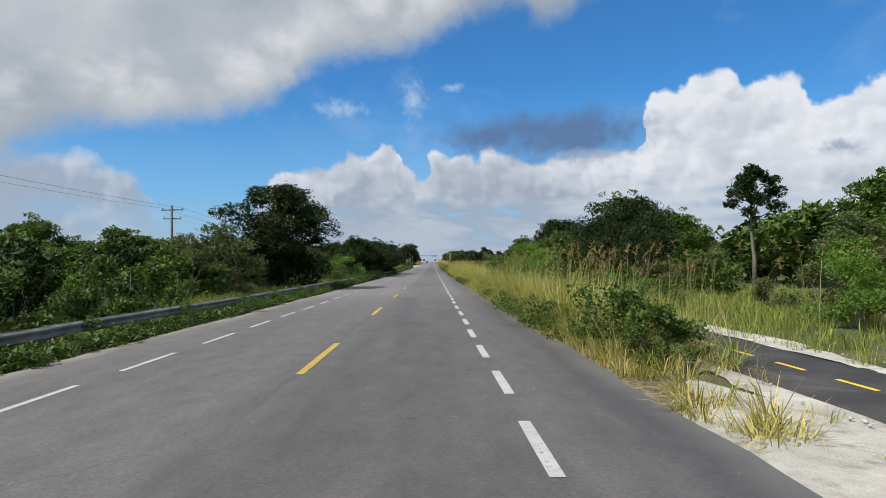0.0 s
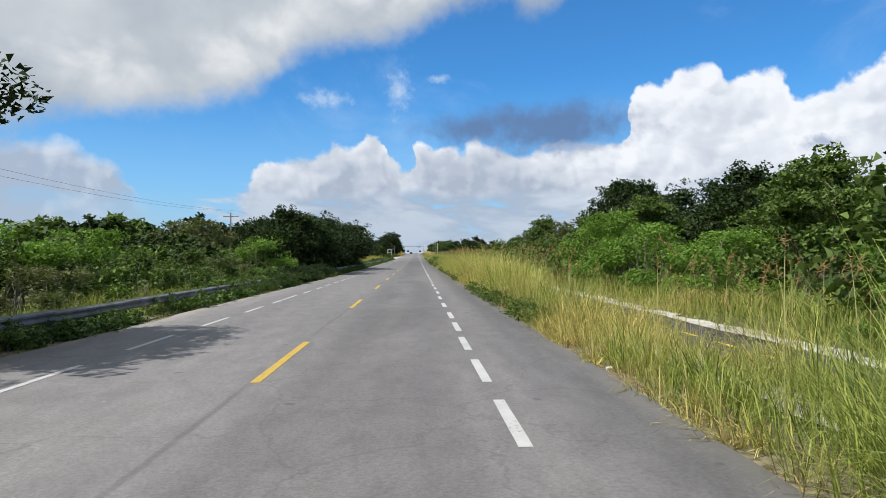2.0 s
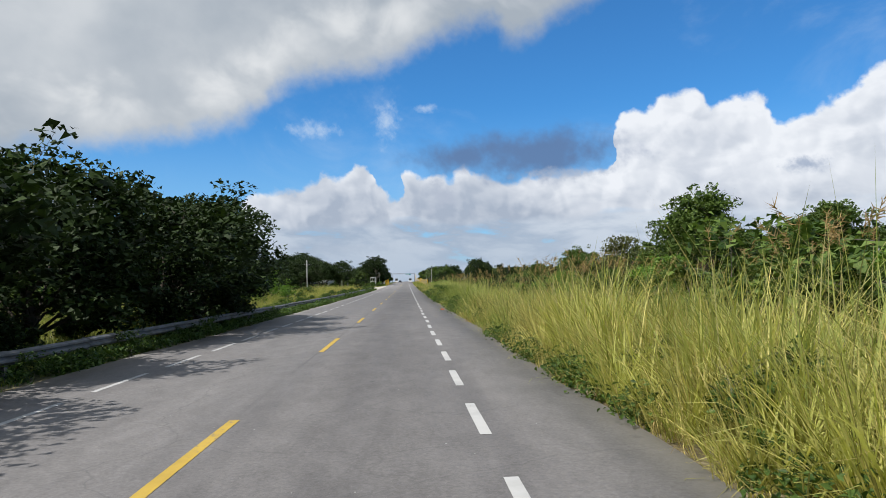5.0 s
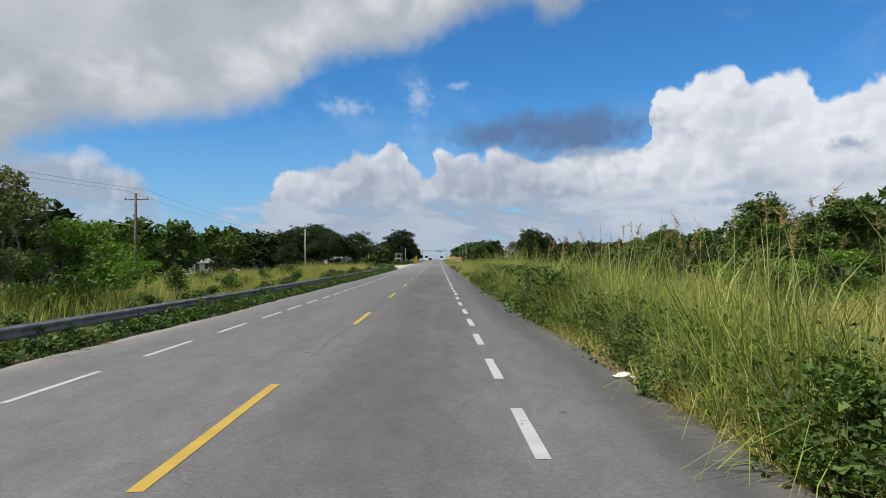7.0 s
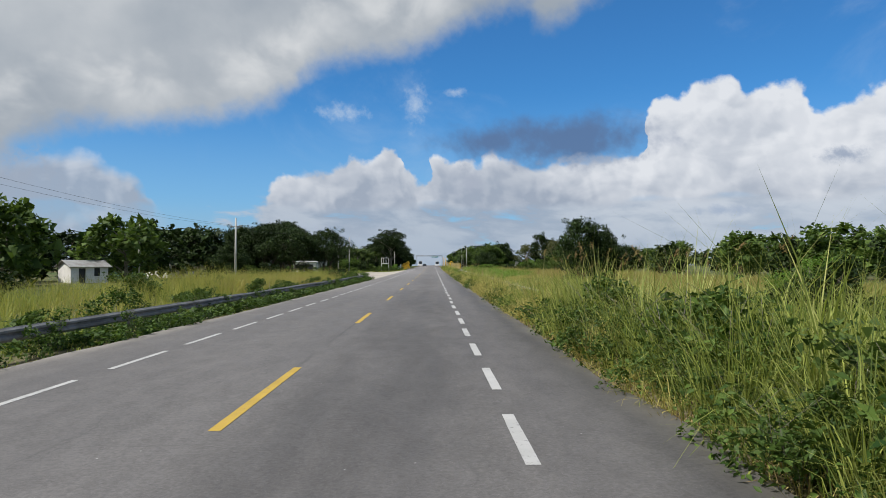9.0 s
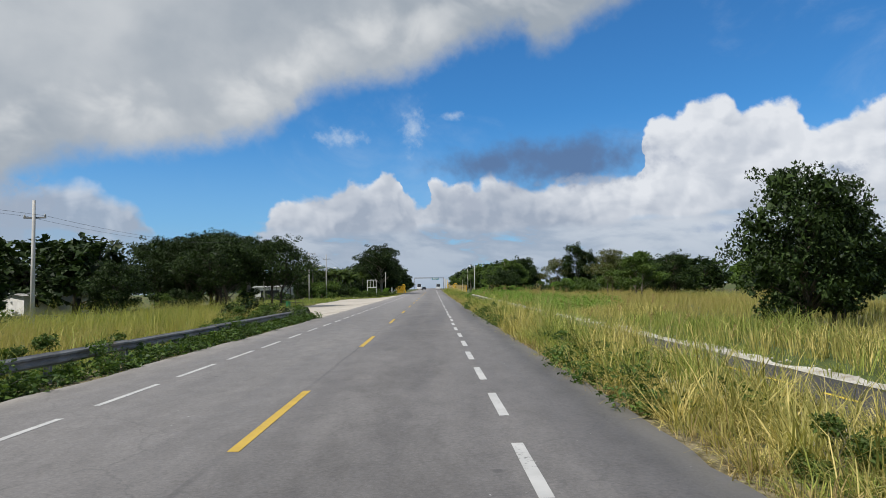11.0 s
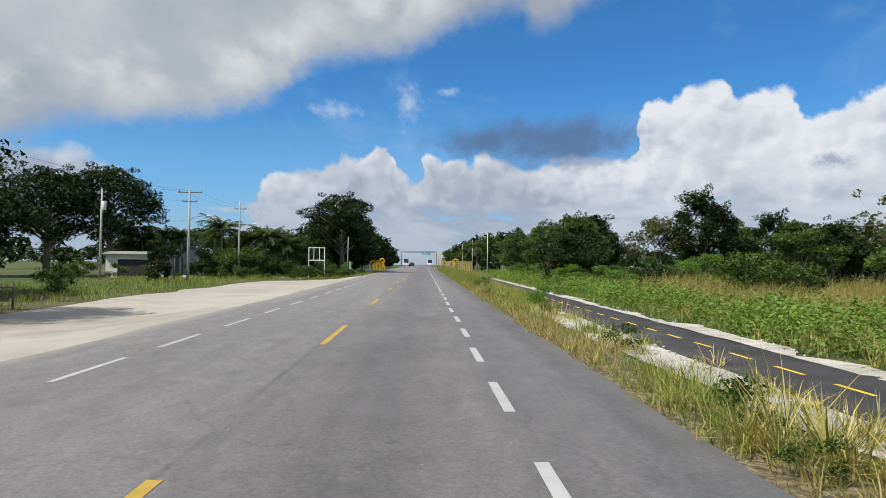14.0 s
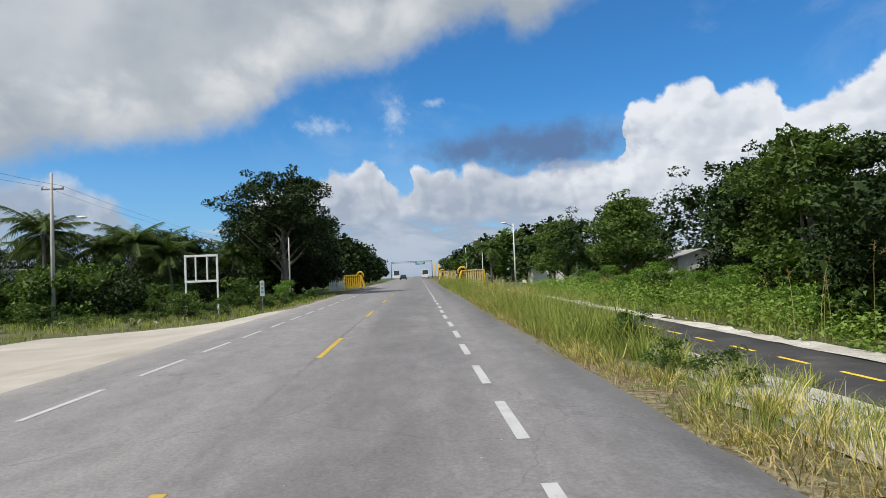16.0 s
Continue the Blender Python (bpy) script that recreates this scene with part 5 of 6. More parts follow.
# the strip between road and cycle path
x, y, rng = tufts(9000, 5.6, 8.6, -12, 470, 21)
near = np.clip((x - 5.3) / 1.2, 0.3, 1.0)
dens = np.where(y < 13, 0.10, np.where((y > 318) & (y < 345) & (x > 7.0), 0.10, np.where((y > 318) & (y < 345), 0.85, np.where((y > 236) & (y < 319), 0.62, 1.0))))
ok = (rng.random(len(x)) < dens * (0.15 + 0.6 * vnoise(x, y, 2.2, 31) + 0.9 * vnoise(x, y, 0.8, 53)))
x, y, near = keep(ok, x, y, near)
h = np.interp(y, *VERGE_H) * near * (0.15 + 0.75 * vnoise(x, y, 2.6, 32) + 0.6 * vnoise(x, y, 0.9, 46))
gold = 0.7 * vnoise(x, y, 7.0, 33) + 0.3 * vnoise(x, y, 1.1, 47) + 0.25 * np.exp(-((y - 105) / 30) ** 2) - 0.35 * np.exp(-((y - 184) / 38) ** 2) - 0.2 * (y > 342) + 0.1 * ((y > 236) & (y < 322)) > 0.55
for nm, mask, mat, lab in (("verge_grass_golden", gold, GRASS_GOLD, "tall golden-green grass between road and path"),
                           ("verge_grass_green", ~gold, GRASS_GREEN, "tall green grass between road and path")):
    grass(nm, x[mask], y[mask], h[mask], 17, 0.26, 0.012, 0.95, mat, rng, lab)
x, y, rng = tufts(2600, 11.1, 12.6, 14, 300, 51)
ok = rng.random(len(x)) < 1.1 * vnoise(x, y, 5, 52)
x, y = keep(ok, x, y)
grass("bank_edge_grass", x, y, rng.uniform(0.3, 0.8, len(x)), 9, 0.2, 0.02, 0.9, GRASS_GREEN, rng, "grass creeping over the limestone bank")
# tussocks, each with its own bare foot and shadow
x, y, rng = tufts(4900, 5.8, 8.8, 12, 470, 48)
ok = (rng.random(len(x)) < np.interp(y, [12, 16, 45, 76, 86, 130, 150, 178, 182, 215, 228, 318, 324, 342, 348, 362, 367, 373, 380, 400],
                                     [0.2, 0.8, 0.8, 0.8, 1, 1, 0.8, 0.8, 0.45, 0.45, 1, 1, 0.3, 0.3, 0.9, 0.8, 0.4, 0.9, 1, 0.9])) & (vnoise(x, y, 1.9, 49) > 0.34)
x, y = keep(ok, x, y)
leafy_gap = (y > 92) & (y < 100) & (x > 6.9) & (rng.random(len(x)) < 0.75)
x, y = keep(~leafy_gap, x, y)
x, y = np.append(x, rng.uniform(5.65, 6.7, 16)), np.append(y, rng.uniform(7.6, 12.6, 16))
h = np.clip(np.interp(y, *VERGE_H) * rng.uniform(0.5, 1.2, len(x)) * (0.5 + 0.85 * vnoise(x, y, 2.4, 66)), 0.4, 2.7) * np.clip((x - 5.1) / 1.5, 0.4, 1)
gold = vnoise(x, y, 5.0, 33) + 0.4 * np.exp(-((y - 105) / 28) ** 2) - 0.4 * np.exp(-((y - 184) / 38) ** 2) + 0.10 * (y > 235) - 0.06 * (y < 60) - 0.22 * (y > 345) > 0.5
h[-16:] = rng.uniform(0.45, 0.85, 16)
gold = gold | (y < 12.6)
ripe = gold & (y > 76) & (y < 132) & (vnoise(x, y, 1.6, 58) > 0.46)
low_ = rng.random(len(x)) < np.where(y > 235, 0.62, 0.45)
arching("ripe_tussocks", x[ripe], y[ripe], h[ripe] * 1.1, 56, 0.2, 0.024, 60, GRASS_BRIGHT, rng, "ripe bright yellow grass tussocks beside the road", (50, 86), 0.2)
gold = gold & ~ripe
for nm, mask, mat, lab in (("golden_tussocks", gold & ~low_, GRASS_GOLD, "arching yellow-green grass tussocks beside the road"), ("green_tussocks", ~gold & ~ripe & ~low_, GRASS_GREEN, "arching green grass tussocks beside the road")):
    arching(nm, x[mask], y[mask], h[mask], 54, 0.2, 0.016, 75, mat, rng, lab, (50, 88), 0.15)
# laid over by wind and rain, tangled
for nm, mask, mat, lab in (("fallen_golden_grass", gold & low_, GRASS_GOLD, "fallen tangled yellow-green grass in the verge"), ("fallen_green_grass", ~gold & ~ripe & low_, GRASS_GREEN, "fallen tangled green grass in the verge")):
    arching(nm, x[mask], y[mask], h[mask] * 1.1, 50, 0.26, 0.015, 135, mat, rng, lab, (35, 82), 0.35)
# ripe clumps that fan out at the road's edge
x, y, rng = tufts(240, 5.75, 7.6, 236, 322, 67)
x, y = keep(vnoise(x, y, 3.2, 68) > 0.5, x, y)
arching("fanned_clumps", x, y, rng.uniform(0.8, 1.35, len(x)), 60, 0.16, 0.020, 85, GRASS_GOLD, rng, "fanned clumps of ripe yellow grass at the verge", (38, 85), 0.3)
# low skirt of blades and straw that hangs over the asphalt edge
x, y, rng = tufts(1800, 5.5, 6.2, 13, 430, 50)
x, y = keep(vnoise(x * 0.3, y, 1.8, 55) > 0.34, x, y)
arching("verge_skirt", x, y, rng.uniform(0.3, 0.8, len(x)), 24, 0.2, 0.014, 120, GRASS_GOLD, rng, "short yellow blades hanging over the asphalt edge", (40, 85), 0.7)
x, y, rng = tufts(1900, 5.5, 6.5, 13, 400, 54)
arching("dry_straw", x, y, rng.uniform(0.25, 0.6, len(x)), 14, 0.25, 0.012, 130, STRAW, rng, "flattened brown straw at the asphalt edge")
# seed stalks that stand over the verge in groups
x, y, rng = tufts(7000, 6.3, 11.6, 14, 312, 22)
h = np.clip(np.interp(y, *VERGE_H) * rng.uniform(1.0, 1.5, len(x)), 0.7, 3.1)
ok = (vnoise(x, y, 3.5, 56) > 0.5) & ((x < 8.5) | (x > 10.9)) & (rng.random(len(x)) < np.interp(y, [14, 40, 80, 90, 130, 150, 170, 210, 240, 300], [0.55, 0.45, 0.5, 0.9, 0.9, 0.45, 0.35, 0.3, 0.3, 0.25]))
x, y, h = keep(ok, x, y, h)
x, y, h = np.append(x, rng.uniform(12.0, 13.6, 16)), np.append(y, rng.uniform(368, 374, 16)), np.append(h, rng.uniform(1.8, 2.9, 16))
plumed("seed_stalks", "seed_heads", x, y, h, 0.014, DRY_STALK, SEED_HEAD, rng, "pale straw-coloured seed stalks over the grass", "loose reddish-brown seed heads of the tall grass")
# tall reeds, bowed at the tip
x, y, rng = tufts(800, 6.8, 8.6, 80, 226, 59)
ok = (vnoise(x, y, 4.0, 60) > 0.42) & ((y < 135) | (y > 152))
x, y = keep(ok, x, y)
arching("tall_reeds", x, y, rng.uniform(2.1, 3.2, len(x)), 12, 0.3, 0.024, 48, REED, rng, "tall yellow-green reeds bowed at the tip", (66, 88), -0.2)
# beyond the path
x, y, rng = tufts(8000, 12.3, 17.5, -5, 420, 23)
ok = rng.random(len(x)) < 0.3 + 0.9 * vnoise(x, y, 2.8, 34)
x, y = keep(ok, x, y)
h = np.interp(y, [0, 30, 60, 84, 95, 130, 160, 185, 215, 235, 280, 310, 330, 440], [0.8, 1.1, 1.3, 1.6, 1.9, 1.8, 1.8, 2.3, 2.2, 1.6, 1.3, 1.0, 0.9, 0.9]) * (0.5 + 0.7 * vnoise(x, y, 4, 35))
gold = vnoise(x, y, 8.0, 36) - 0.5 * (y < 72) > 0.5
grass("bank_grass_golden", x[gold], y[gold], h[gold], 11, 0.26, 0.028, 0.6, GRASS_GOLD, rng, "tall golden grass beyond the cycle path")
grass("bank_grass_green", x[~gold], y[~gold], h[~gold], 11, 0.26, 0.028, 0.6, GRASS_GREEN, rng, "tall green grass beyond the cycle path")
# open field on the right, and rough grass under the thickets
x, y, rng = tufts(6500, 16.0, 40, 225, 410, 24)
h = np.interp(y, [300, 340], [1.5, 1.9]) * (0.5 + 0.8 * vnoise(x, y, 6, 37))
grass("field_grass", x, y, h, 9, 0.5, 0.026, 0.6, GRASS_FIELD, rng, "rusty green field grass")
x, y, rng = tufts(2200, 17.5, 28, 0, 225, 25)
h = 1.0 * (0.5 + 0.8 * vnoise(x, y, 5, 38))
grass("thicket_grass", x, y, h, 8, 0.4, 0.04, 0.5, GRASS_GREEN, rng, "rough grass at the thicket's foot")
# left verge, before and behind the rail
x, y, rng = tufts(4600, -8.6, -5.6, -8, 296, 26)
h = np.interp(y, [0, 100, 150, 180, 296], [0.6, 0.6, 0.42, 0.45, 0.7]) * (0.5 + 0.9 * vnoise(x, y, 2.4, 39)) * np.clip((-5.4 - x) / 1.6, 0.2, 1.25)
grass("rail_grass", x, y, h, 7, 0.2, 0.024, 0.8, GRASS_GREEN, rng, "green grass growing round the guard rail")
x, y, rng = tufts(4200, -26, -8.2, 140, 300, 27)
h = np.interp(x, [-26, -12, -8.2], [1.9, 1.9, 1.1]) * np.where((y > 246) & (x > -18), 1.4, 1.0) * (0.5 + 0.8 * vnoise(x, y, 5, 40))
gold = vnoise(x, y, 9, 41) > 0.42
grass("left_field_golden", x[gold], y[gold], h[gold], 9, 0.4, 0.022, 0.6, GRASS_FIELD, rng, "golden field grass behind the guard rail")
grass("left_field_green", x[~gold], y[~gold], h[~gold], 9, 0.4, 0.03, 0.55, GRASS_GREEN, rng, "green field grass behind the guard rail")
x, y, rng = tufts(1500, -18, -8.0, 246, 296, 69)
grass("rail_field_grass", x, y, 2.3 * (0.55 + 0.6 * vnoise(x, y, 4, 70)) * np.clip((-6.6 - x) / 2.6, 0.5, 1.0), 10, 0.35, 0.020, 0.6, GRASS_FIELD, rng, "tall rusty-gold grass behind the guard rail")
x, y, rng = tufts(2600, -14, -8.0, -8, 140, 28)
h = 1.0 * (0.5 + 0.8 * vnoise(x, y, 4, 42))
grass("left_bank_grass", x, y, h, 9, 0.35, 0.025, 0.6, GRASS_GREEN, rng, "green grass on the bank behind the guard rail")
x, y, rng = tufts(4800, -34, -6.0, 318, 430, 29)
ok = (-x > np.interp(y, [318, 327, 345, 362, 380, 388, 392, 400, 470], [20, 15.6, 15.6, 15.8, 16.2, 15.0, 8.6, 6.2, 6.0]))
x, y = keep(ok, x, y)
h = np.where(x < -12, 0.5, 0.45) * (0.5 + 0.9 * vnoise(x, y, 4, 43))
grass("yard_grass", x, y, h, 9, 0.35, 0.03, 0.6, GRASS_GREEN, rng, "short green grass round the houses")


def weeds(name, x, y, r, leaves, size, mat, rng, label, tall=0.8, diamond=False):
    z = land(x, y)
    cs = np.stack([x, y, z + r * tall * 0.6], -1)
    v, q = leaf_cloud(cs, r, [leaves] * len(x), size, rng, up=0.6, squash=tall, diamond=diamond)
    return structure(name, mesh_arrays(name, v, np.zeros((0, 4), int), q, mat), label, "weeds", "stuff")


x, y, rng = tufts(1500, 0.0, 1.0, 14, 312, 61)
x = 5.5 + 2.6 * x ** 2.2
ok = (vnoise(0 * x, y, 4, 44) > 0.40) & ~((y > 46) & (y < 66))
x, y = keep(ok, x, y)
weeds("edge_weeds", x, y, rng.uniform(0.2, 0.55, len(x)), 85, 0.085, LEAF_WEED, rng, "low dark green weeds at the asphalt edge", diamond=True)
x, y, rng = tufts(3000, -7.2, -5.5, -8, 293, 62)
ok = (vnoise(0 * x + 3, y, 5, 45) > 0.2) & (x < -5.45 - 0.35 * vnoise(1, y, 1.3, 65))
x, y = keep(ok, x, y)
weeds("rail_weeds", x, y, rng.uniform(0.18, 0.46, len(x)), 52, 0.115, LEAF_WEED, rng, "leafy green weeds climbing the guard rail")
x, y, rng = tufts(900, 12.3, 17.0, 296, 420, 63)
weeds("path_weeds", x, y, rng.uniform(0.45, 0.95, len(x)), 110, 0.125, LEAF_PATH, rng, "bright leafy weeds along the cycle path", 1.0)
x, y, rng = tufts(460, 6.2, 8.2, 160, 218, 64)
weeds("verge_weeds", x, y, rng.uniform(0.4, 0.85, len(x)), 110, 0.10, LEAF_WEED, rng, "leafy green weeds in the verge", 1.0, True)

# distant woods on both sides
rng = np.random.default_rng(71)
n = 400
wx_ = np.where(rng.random(n) < 0.5, -1, 1) * rng.uniform(70, 260, n)
wy_ = rng.uniform(40, 1000, n)
cs, rs = [], []
for a, b in zip(wx_, wy_):
    for k in range(3):
        r_ = rng.uniform(2.2, 4.2)
        cs.append((a + rng.uniform(-4, 4), b + rng.uniform(-4, 4), float(gz(b)) + rng.uniform(1.5, 5.0)))
        rs.append(r_)
v, q = leaf_cloud(cs, rs, [45] * len(cs), 1.5, rng)
structure("distant_woods", mesh_arrays("distant_woods", v, np.zeros((0, 4), int), q, LEAF_DARK), "low dark green woods in the distance", "woods", "stuff")


# ---------------------------------------------------------------- poles, lamps, wires
def pole(x, y, height, label, arms=(), lamp=None, mat=CONCRETE, r=0.15, drum=False, name="utility_pole", category="utility pole"):
    ob = thing(name, pose(x, y, float(land(x, y)) - 0.02), label, category)
    part("shaft", tube_mesh("shaft", [(0, 0, -0.4), (0, 0, height * 0.5), (0, 0, height)], [r, r * 0.82, r * 0.6], mat, 10), None, ob)
    for z, half in arms:
        arm = part("crossarm", a_box(-half, half, -0.05, 0.05, -0.05, 0.05, bevel=0.012), GALVANISED, ob, at=pose(0, 0.12, z))
        for s in (-0.92, 0.0, 0.92):
            v, f = [], []
            tube(v, f, [(0, 0, 0.05), (0, 0, 0.1), (0, 0, 0.16), (0, 0, 0.2)], [0.05, 0.07, 0.045, 0.06], 8)
            part("insulator", mesh_of("insulator", v, f, CONCRETE, True), None, arm, at=pose(s * half, 0, 0))
    if lamp:
        z, reach = lamp
        arm = part("lamp_arm", tube_mesh("lamp_arm", [(0, 0, z), (reach * 0.4, 0, z + 0.35), (reach, 0, z + 0.5)], [0.035, 0.03, 0.028], GALVANISED, 7), None, ob)
        bm = bmesh.new()
        bmesh.ops.create_uvsphere(bm, u_segments=12, v_segments=7, radius=0.5)
        bmesh.ops.scale(bm, vec=(0.75, 0.32, 0.2), verts=bm.verts)
        part("lamp_head", bm_mesh("lamp_head", bm, WHITE_PAINT, True), None, arm, at=pose(reach + 0.3, 0, z + 0.5))
    if drum:
        v, f = [], []
        tube(v, f, [(0.3, -0.1, height - 2.3), (0.3, -0.1, height - 2.2), (0.3, -0.1, height - 1.4), (0.3, -0.1, height - 1.35)], [0.2, 0.24, 0.24, 0.18], 12)
        part("transformer", mesh_of("transformer", v, f, WHITE_PAINT, True), None, ob, "grey-white transformer drum")
    return ob


POLES = {
    "a": (-21.2, 63, 8.1), "b": (-22.5, 287.3, 8.4), "c": (-32.2, 386, 9.8), "d": (-23.1, 386.6, 9.9), "e": (-22.2, 403.6, 10.2),
}
pole(*POLES["a"], "weathered wooden power pole with two crossarms", ((7.7, 1.0), (6.9, 0.8)), mat=WOOD_POLE)
pole(*POLES["b"], "grey concrete power pole with a short crossarm", ((7.3, 0.7),))
pole(*POLES["c"], "grey concrete power pole with a transformer drum", ((9.4, 0.4),), drum=True)
pole(*POLES["d"], "tall pale concrete power pole with crossarms and street lamp", ((9.6, 1.3), (8.6, 0.8)), (6.6, 1.9))
pole(*POLES["e"], "tall grey power pole with crossarm and street lamp", ((9.1, 0.75),), (6.6, 1.7))
pole(-24.3, 470, 9.0, "grey concrete power pole behind the trees", ((8.4, 0.7),))
pole(-40.0, 300, 8.4, "grey concrete power pole in the field", ((7.6, 0.8),))
pole(-9.9, 423, 6.2, "pale slender concrete post at the tree's foot", r=0.09)
pole(-17.6, 423, 5.2, "pale slender concrete lamp post among bushes", r=0.07)
for y_, x_ in ((438, 14.0), (482, 14.3), (520, 14.0)):
    pole(x_, y_, 7.6, "slender white street lamp post beside the road", lamp=(7.2, -1.4), r=0.10, mat=WHITE_PAINT, name="street_lamp", category="street lamp")


def wire(a, b, sag, r=0.008, label="thin black overhead power cable"):
    a, b = Vector(a), Vector(b)
    pts = [a.lerp(b, k / 14) - Vector((0, 0, sag * 4 * (k / 14) * (1 - k / 14))) for k in range(15)]
    ob = new("power_cable", tube_mesh("power_cable", pts, [r] * 15, CABLE, 5))
    return tagged(ob, label, "cable", "overhead cables")


def top_of(key, z, dx=0.0):
    x_, y_, h_ = POLES[key]
    return (x_ + dx, y_ + 0.12, float(land(x_, y_)) + z)


for dx in (-0.9, 0.9):
    wire((-21 + dx, -20, 8.0), top_of("a", 7.85, dx), 0.8)
    wire(top_of("a", 7.85, dx), (-22.3 + dx, 140, float(gz(140)) + 8.0), 0.9)
    wire((-22.3 + dx, 140, float(gz(140)) + 8.0), (-22.4 + dx, 214, float(gz(214)) + 8.0), 0.9)
    wire((-22.4 + dx, 214, float(gz(214)) + 8.0), top_of("b", 7.4, dx * 0.7), 0.9)
    wire(top_of("b", 7.4, dx * 0.7), (-22.9 + dx, 336, float(gz(336)) + 8.6), 0.8)
    wire((-22.9 + dx, 336, float(gz(336)) + 8.6), top_of("d", 9.7, dx), 0.8)
    wire(top_of("d", 9.7, dx), top_of("e", 9.3, dx * 0.7), 0.25)
    wire(top_of("e", 9.3, dx * 0.7), (-24.3 + dx * 0.7, 470, float(land(-24.3, 470)) + 8.5), 0.8)
wire(top_of("c", 9.5), top_of("d", 8.7), 0.25)
wire(top_of("c", 6.6), top_of("d", 6.6), 0.3)
wire(top_of("c", 9.5), (-75, 384, 11.5), 0.6)
pole(-22.35, 140, 8.2, "weathered wooden power pole behind the trees", ((7.7, 1.0),), mat=WOOD_POLE)
pole(-22.45, 214, 8.2, "weathered wooden power pole in the field", ((7.7, 1.0),), mat=WOOD_POLE)


# ---------------------------------------------------------------- houses on the left
def house(x, y, w, d, h, rise, wall_mat, label, turn=0.0, openings=((0.3, 0.9, 2.0), (0.7, 0.8, 1.2)), name="house"):
    ob = thing(name, pose(x, y, float(land(x, y)), 0, 0, turn), label, "house")
    t = 0.16
    part("wall", a_box(-w / 2, w / 2, d / 2 - t, d / 2, -0.3, h), wall_mat, ob)
    for s in (-1, 1):
        part("wall", a_box(s * w / 2 - (t if s > 0 else 0), s * w / 2 + (t if s < 0 else 0), -d / 2 + t, d / 2 - t - 0.002, -0.3, h), wall_mat, ob)
    # road-facing front, pierced by a door and windows
    edges = [-w / 2]
    for at_, ow, oh in openings:
        edges += [-w / 2 + at_ * w - ow / 2, -w / 2 + at_ * w + ow / 2]
    edges.append(w / 2)
    for i in range(0, len(edges), 2):
        part("wall", a_box(edges[i], edges[i + 1], -d / 2, -d / 2 + t, -0.3, h), wall_mat, ob)
    for (at_, ow, oh), i in zip(openings, range(len(openings))):
        cx = -w / 2 + at_ * w
        sill = 0.0 if oh > 1.7 else 0.95
        part("wall", a_box(cx - ow / 2, cx + ow / 2, -d / 2, -d / 2 + t, min(sill + oh, h - 0.1), h), wall_mat, ob)
        if sill:
            part("wall", a_box(cx - ow / 2, cx + ow / 2, -d / 2, -d / 2 + t, -0.3, sill), wall_mat, ob)
        part("door" if not sill else "window", a_box(cx - ow / 2, cx + ow / 2, -d / 2 + 0.1, -d / 2 + 0.13, sill, min(sill + oh, h - 0.1)), DARK_OPENING, ob)
    # corrugated roof in two slopes
    verts, faces = [], []
    n = int((w + 0.8) / 0.18)
    for i in range(n + 1):
        xx = -w / 2 - 0.4 + (w + 0.8) * i / n
        zz = 0.025 * (i % 2)
        for yy, hh in ((-d / 2 - 0.5, h - 0.06), (0, h + rise), (d / 2 + 0.5, h - 0.06)):
            verts += [(xx, yy, hh + zz + 0.05), (xx, yy, hh + zz)]
    for i in range(n):
        a, b = i * 6, (i + 1) * 6
        for k in (0, 2):
            faces += [(a + k, b + k, b + k + 2, a + k + 2), (a + k + 3, b + k + 3, b + k + 1, a + k + 1)]
        faces += [(a + 1, b + 1, b, a), (a + 4, b + 4, b + 5, a + 5)]
    faces += [(0, 2, 3, 1), (2, 4, 5, 3), (n * 6 + 1, n * 6 + 3, n * 6 + 2, n * 6), (n * 6 + 3, n * 6 + 5, n * 6 + 4, n * 6 + 2)]
    part("roof", mesh_of("roof", verts, faces, ROOF_SHEET), None, ob)
    if rise > 0.3:
        for s in (-1, 1):
            v = [(s * w / 2, -d / 2, h), (s * w / 2, d / 2, h), (s * w / 2, 0, h + rise - 0.02)]
            v += [(p[0] - s * t, p[1], p[2]) for p in v]
            part("gable", mesh_of("gable", v, [(0, 1, 2), (5, 4, 3), (0, 2, 5, 3), (1, 4, 5, 2)], wall_mat), None, ob)
    return ob


house(-46.4, 332, 9, 6, 2.3, 0.35, WHITE_WALL, "low white house with a flat sheet roof behind the field", 60, ((0.15, 0.8, 1.2), (0.4, 0.8, 1.2), (0.75, 1.0, 1.9)))
house(-52, 322, 5, 5, 2.4, 0.3, TURQUOISE, "small turquoise shed beside the white house", 60)
house(-34.5, 401.5, 6.5, 4, 2.9, 0.3, WHITE_WALL, "pale open shed with a corrugated sheet roof", 0, ((0.55, 4.2, 2.2),), "shed")
house(-30.6, 414, 4.6, 4, 2.7, 1.3, WHITE_WALL, "small white gabled house among palms", 80)
house(-36.2, 413, 5.0, 3, 2.6, 0.25, WHITE_WALL, "whitewashed outbuilding beside the palms", 0, ((0.5, 0.8, 1.9),), "outbuilding")
house(-46, 296, 5, 4, 2.2, 0.9, WHITE_WALL, "small white house seen over the field", 50)
house(27, 418, 5.5, 4, 2.5, 0.7, CONCRETE, "grey hut with a pale sheet roof among trees", 90, ((0.5, 1.2, 1.9),), "hut")
house(21, 458, 9, 5, 2.4, 0.6, WHITE_WALL, "low pale house with a grey roof under trees", 90, ((0.3, 1.0, 1.9), (0.7, 1.0, 1.2)))


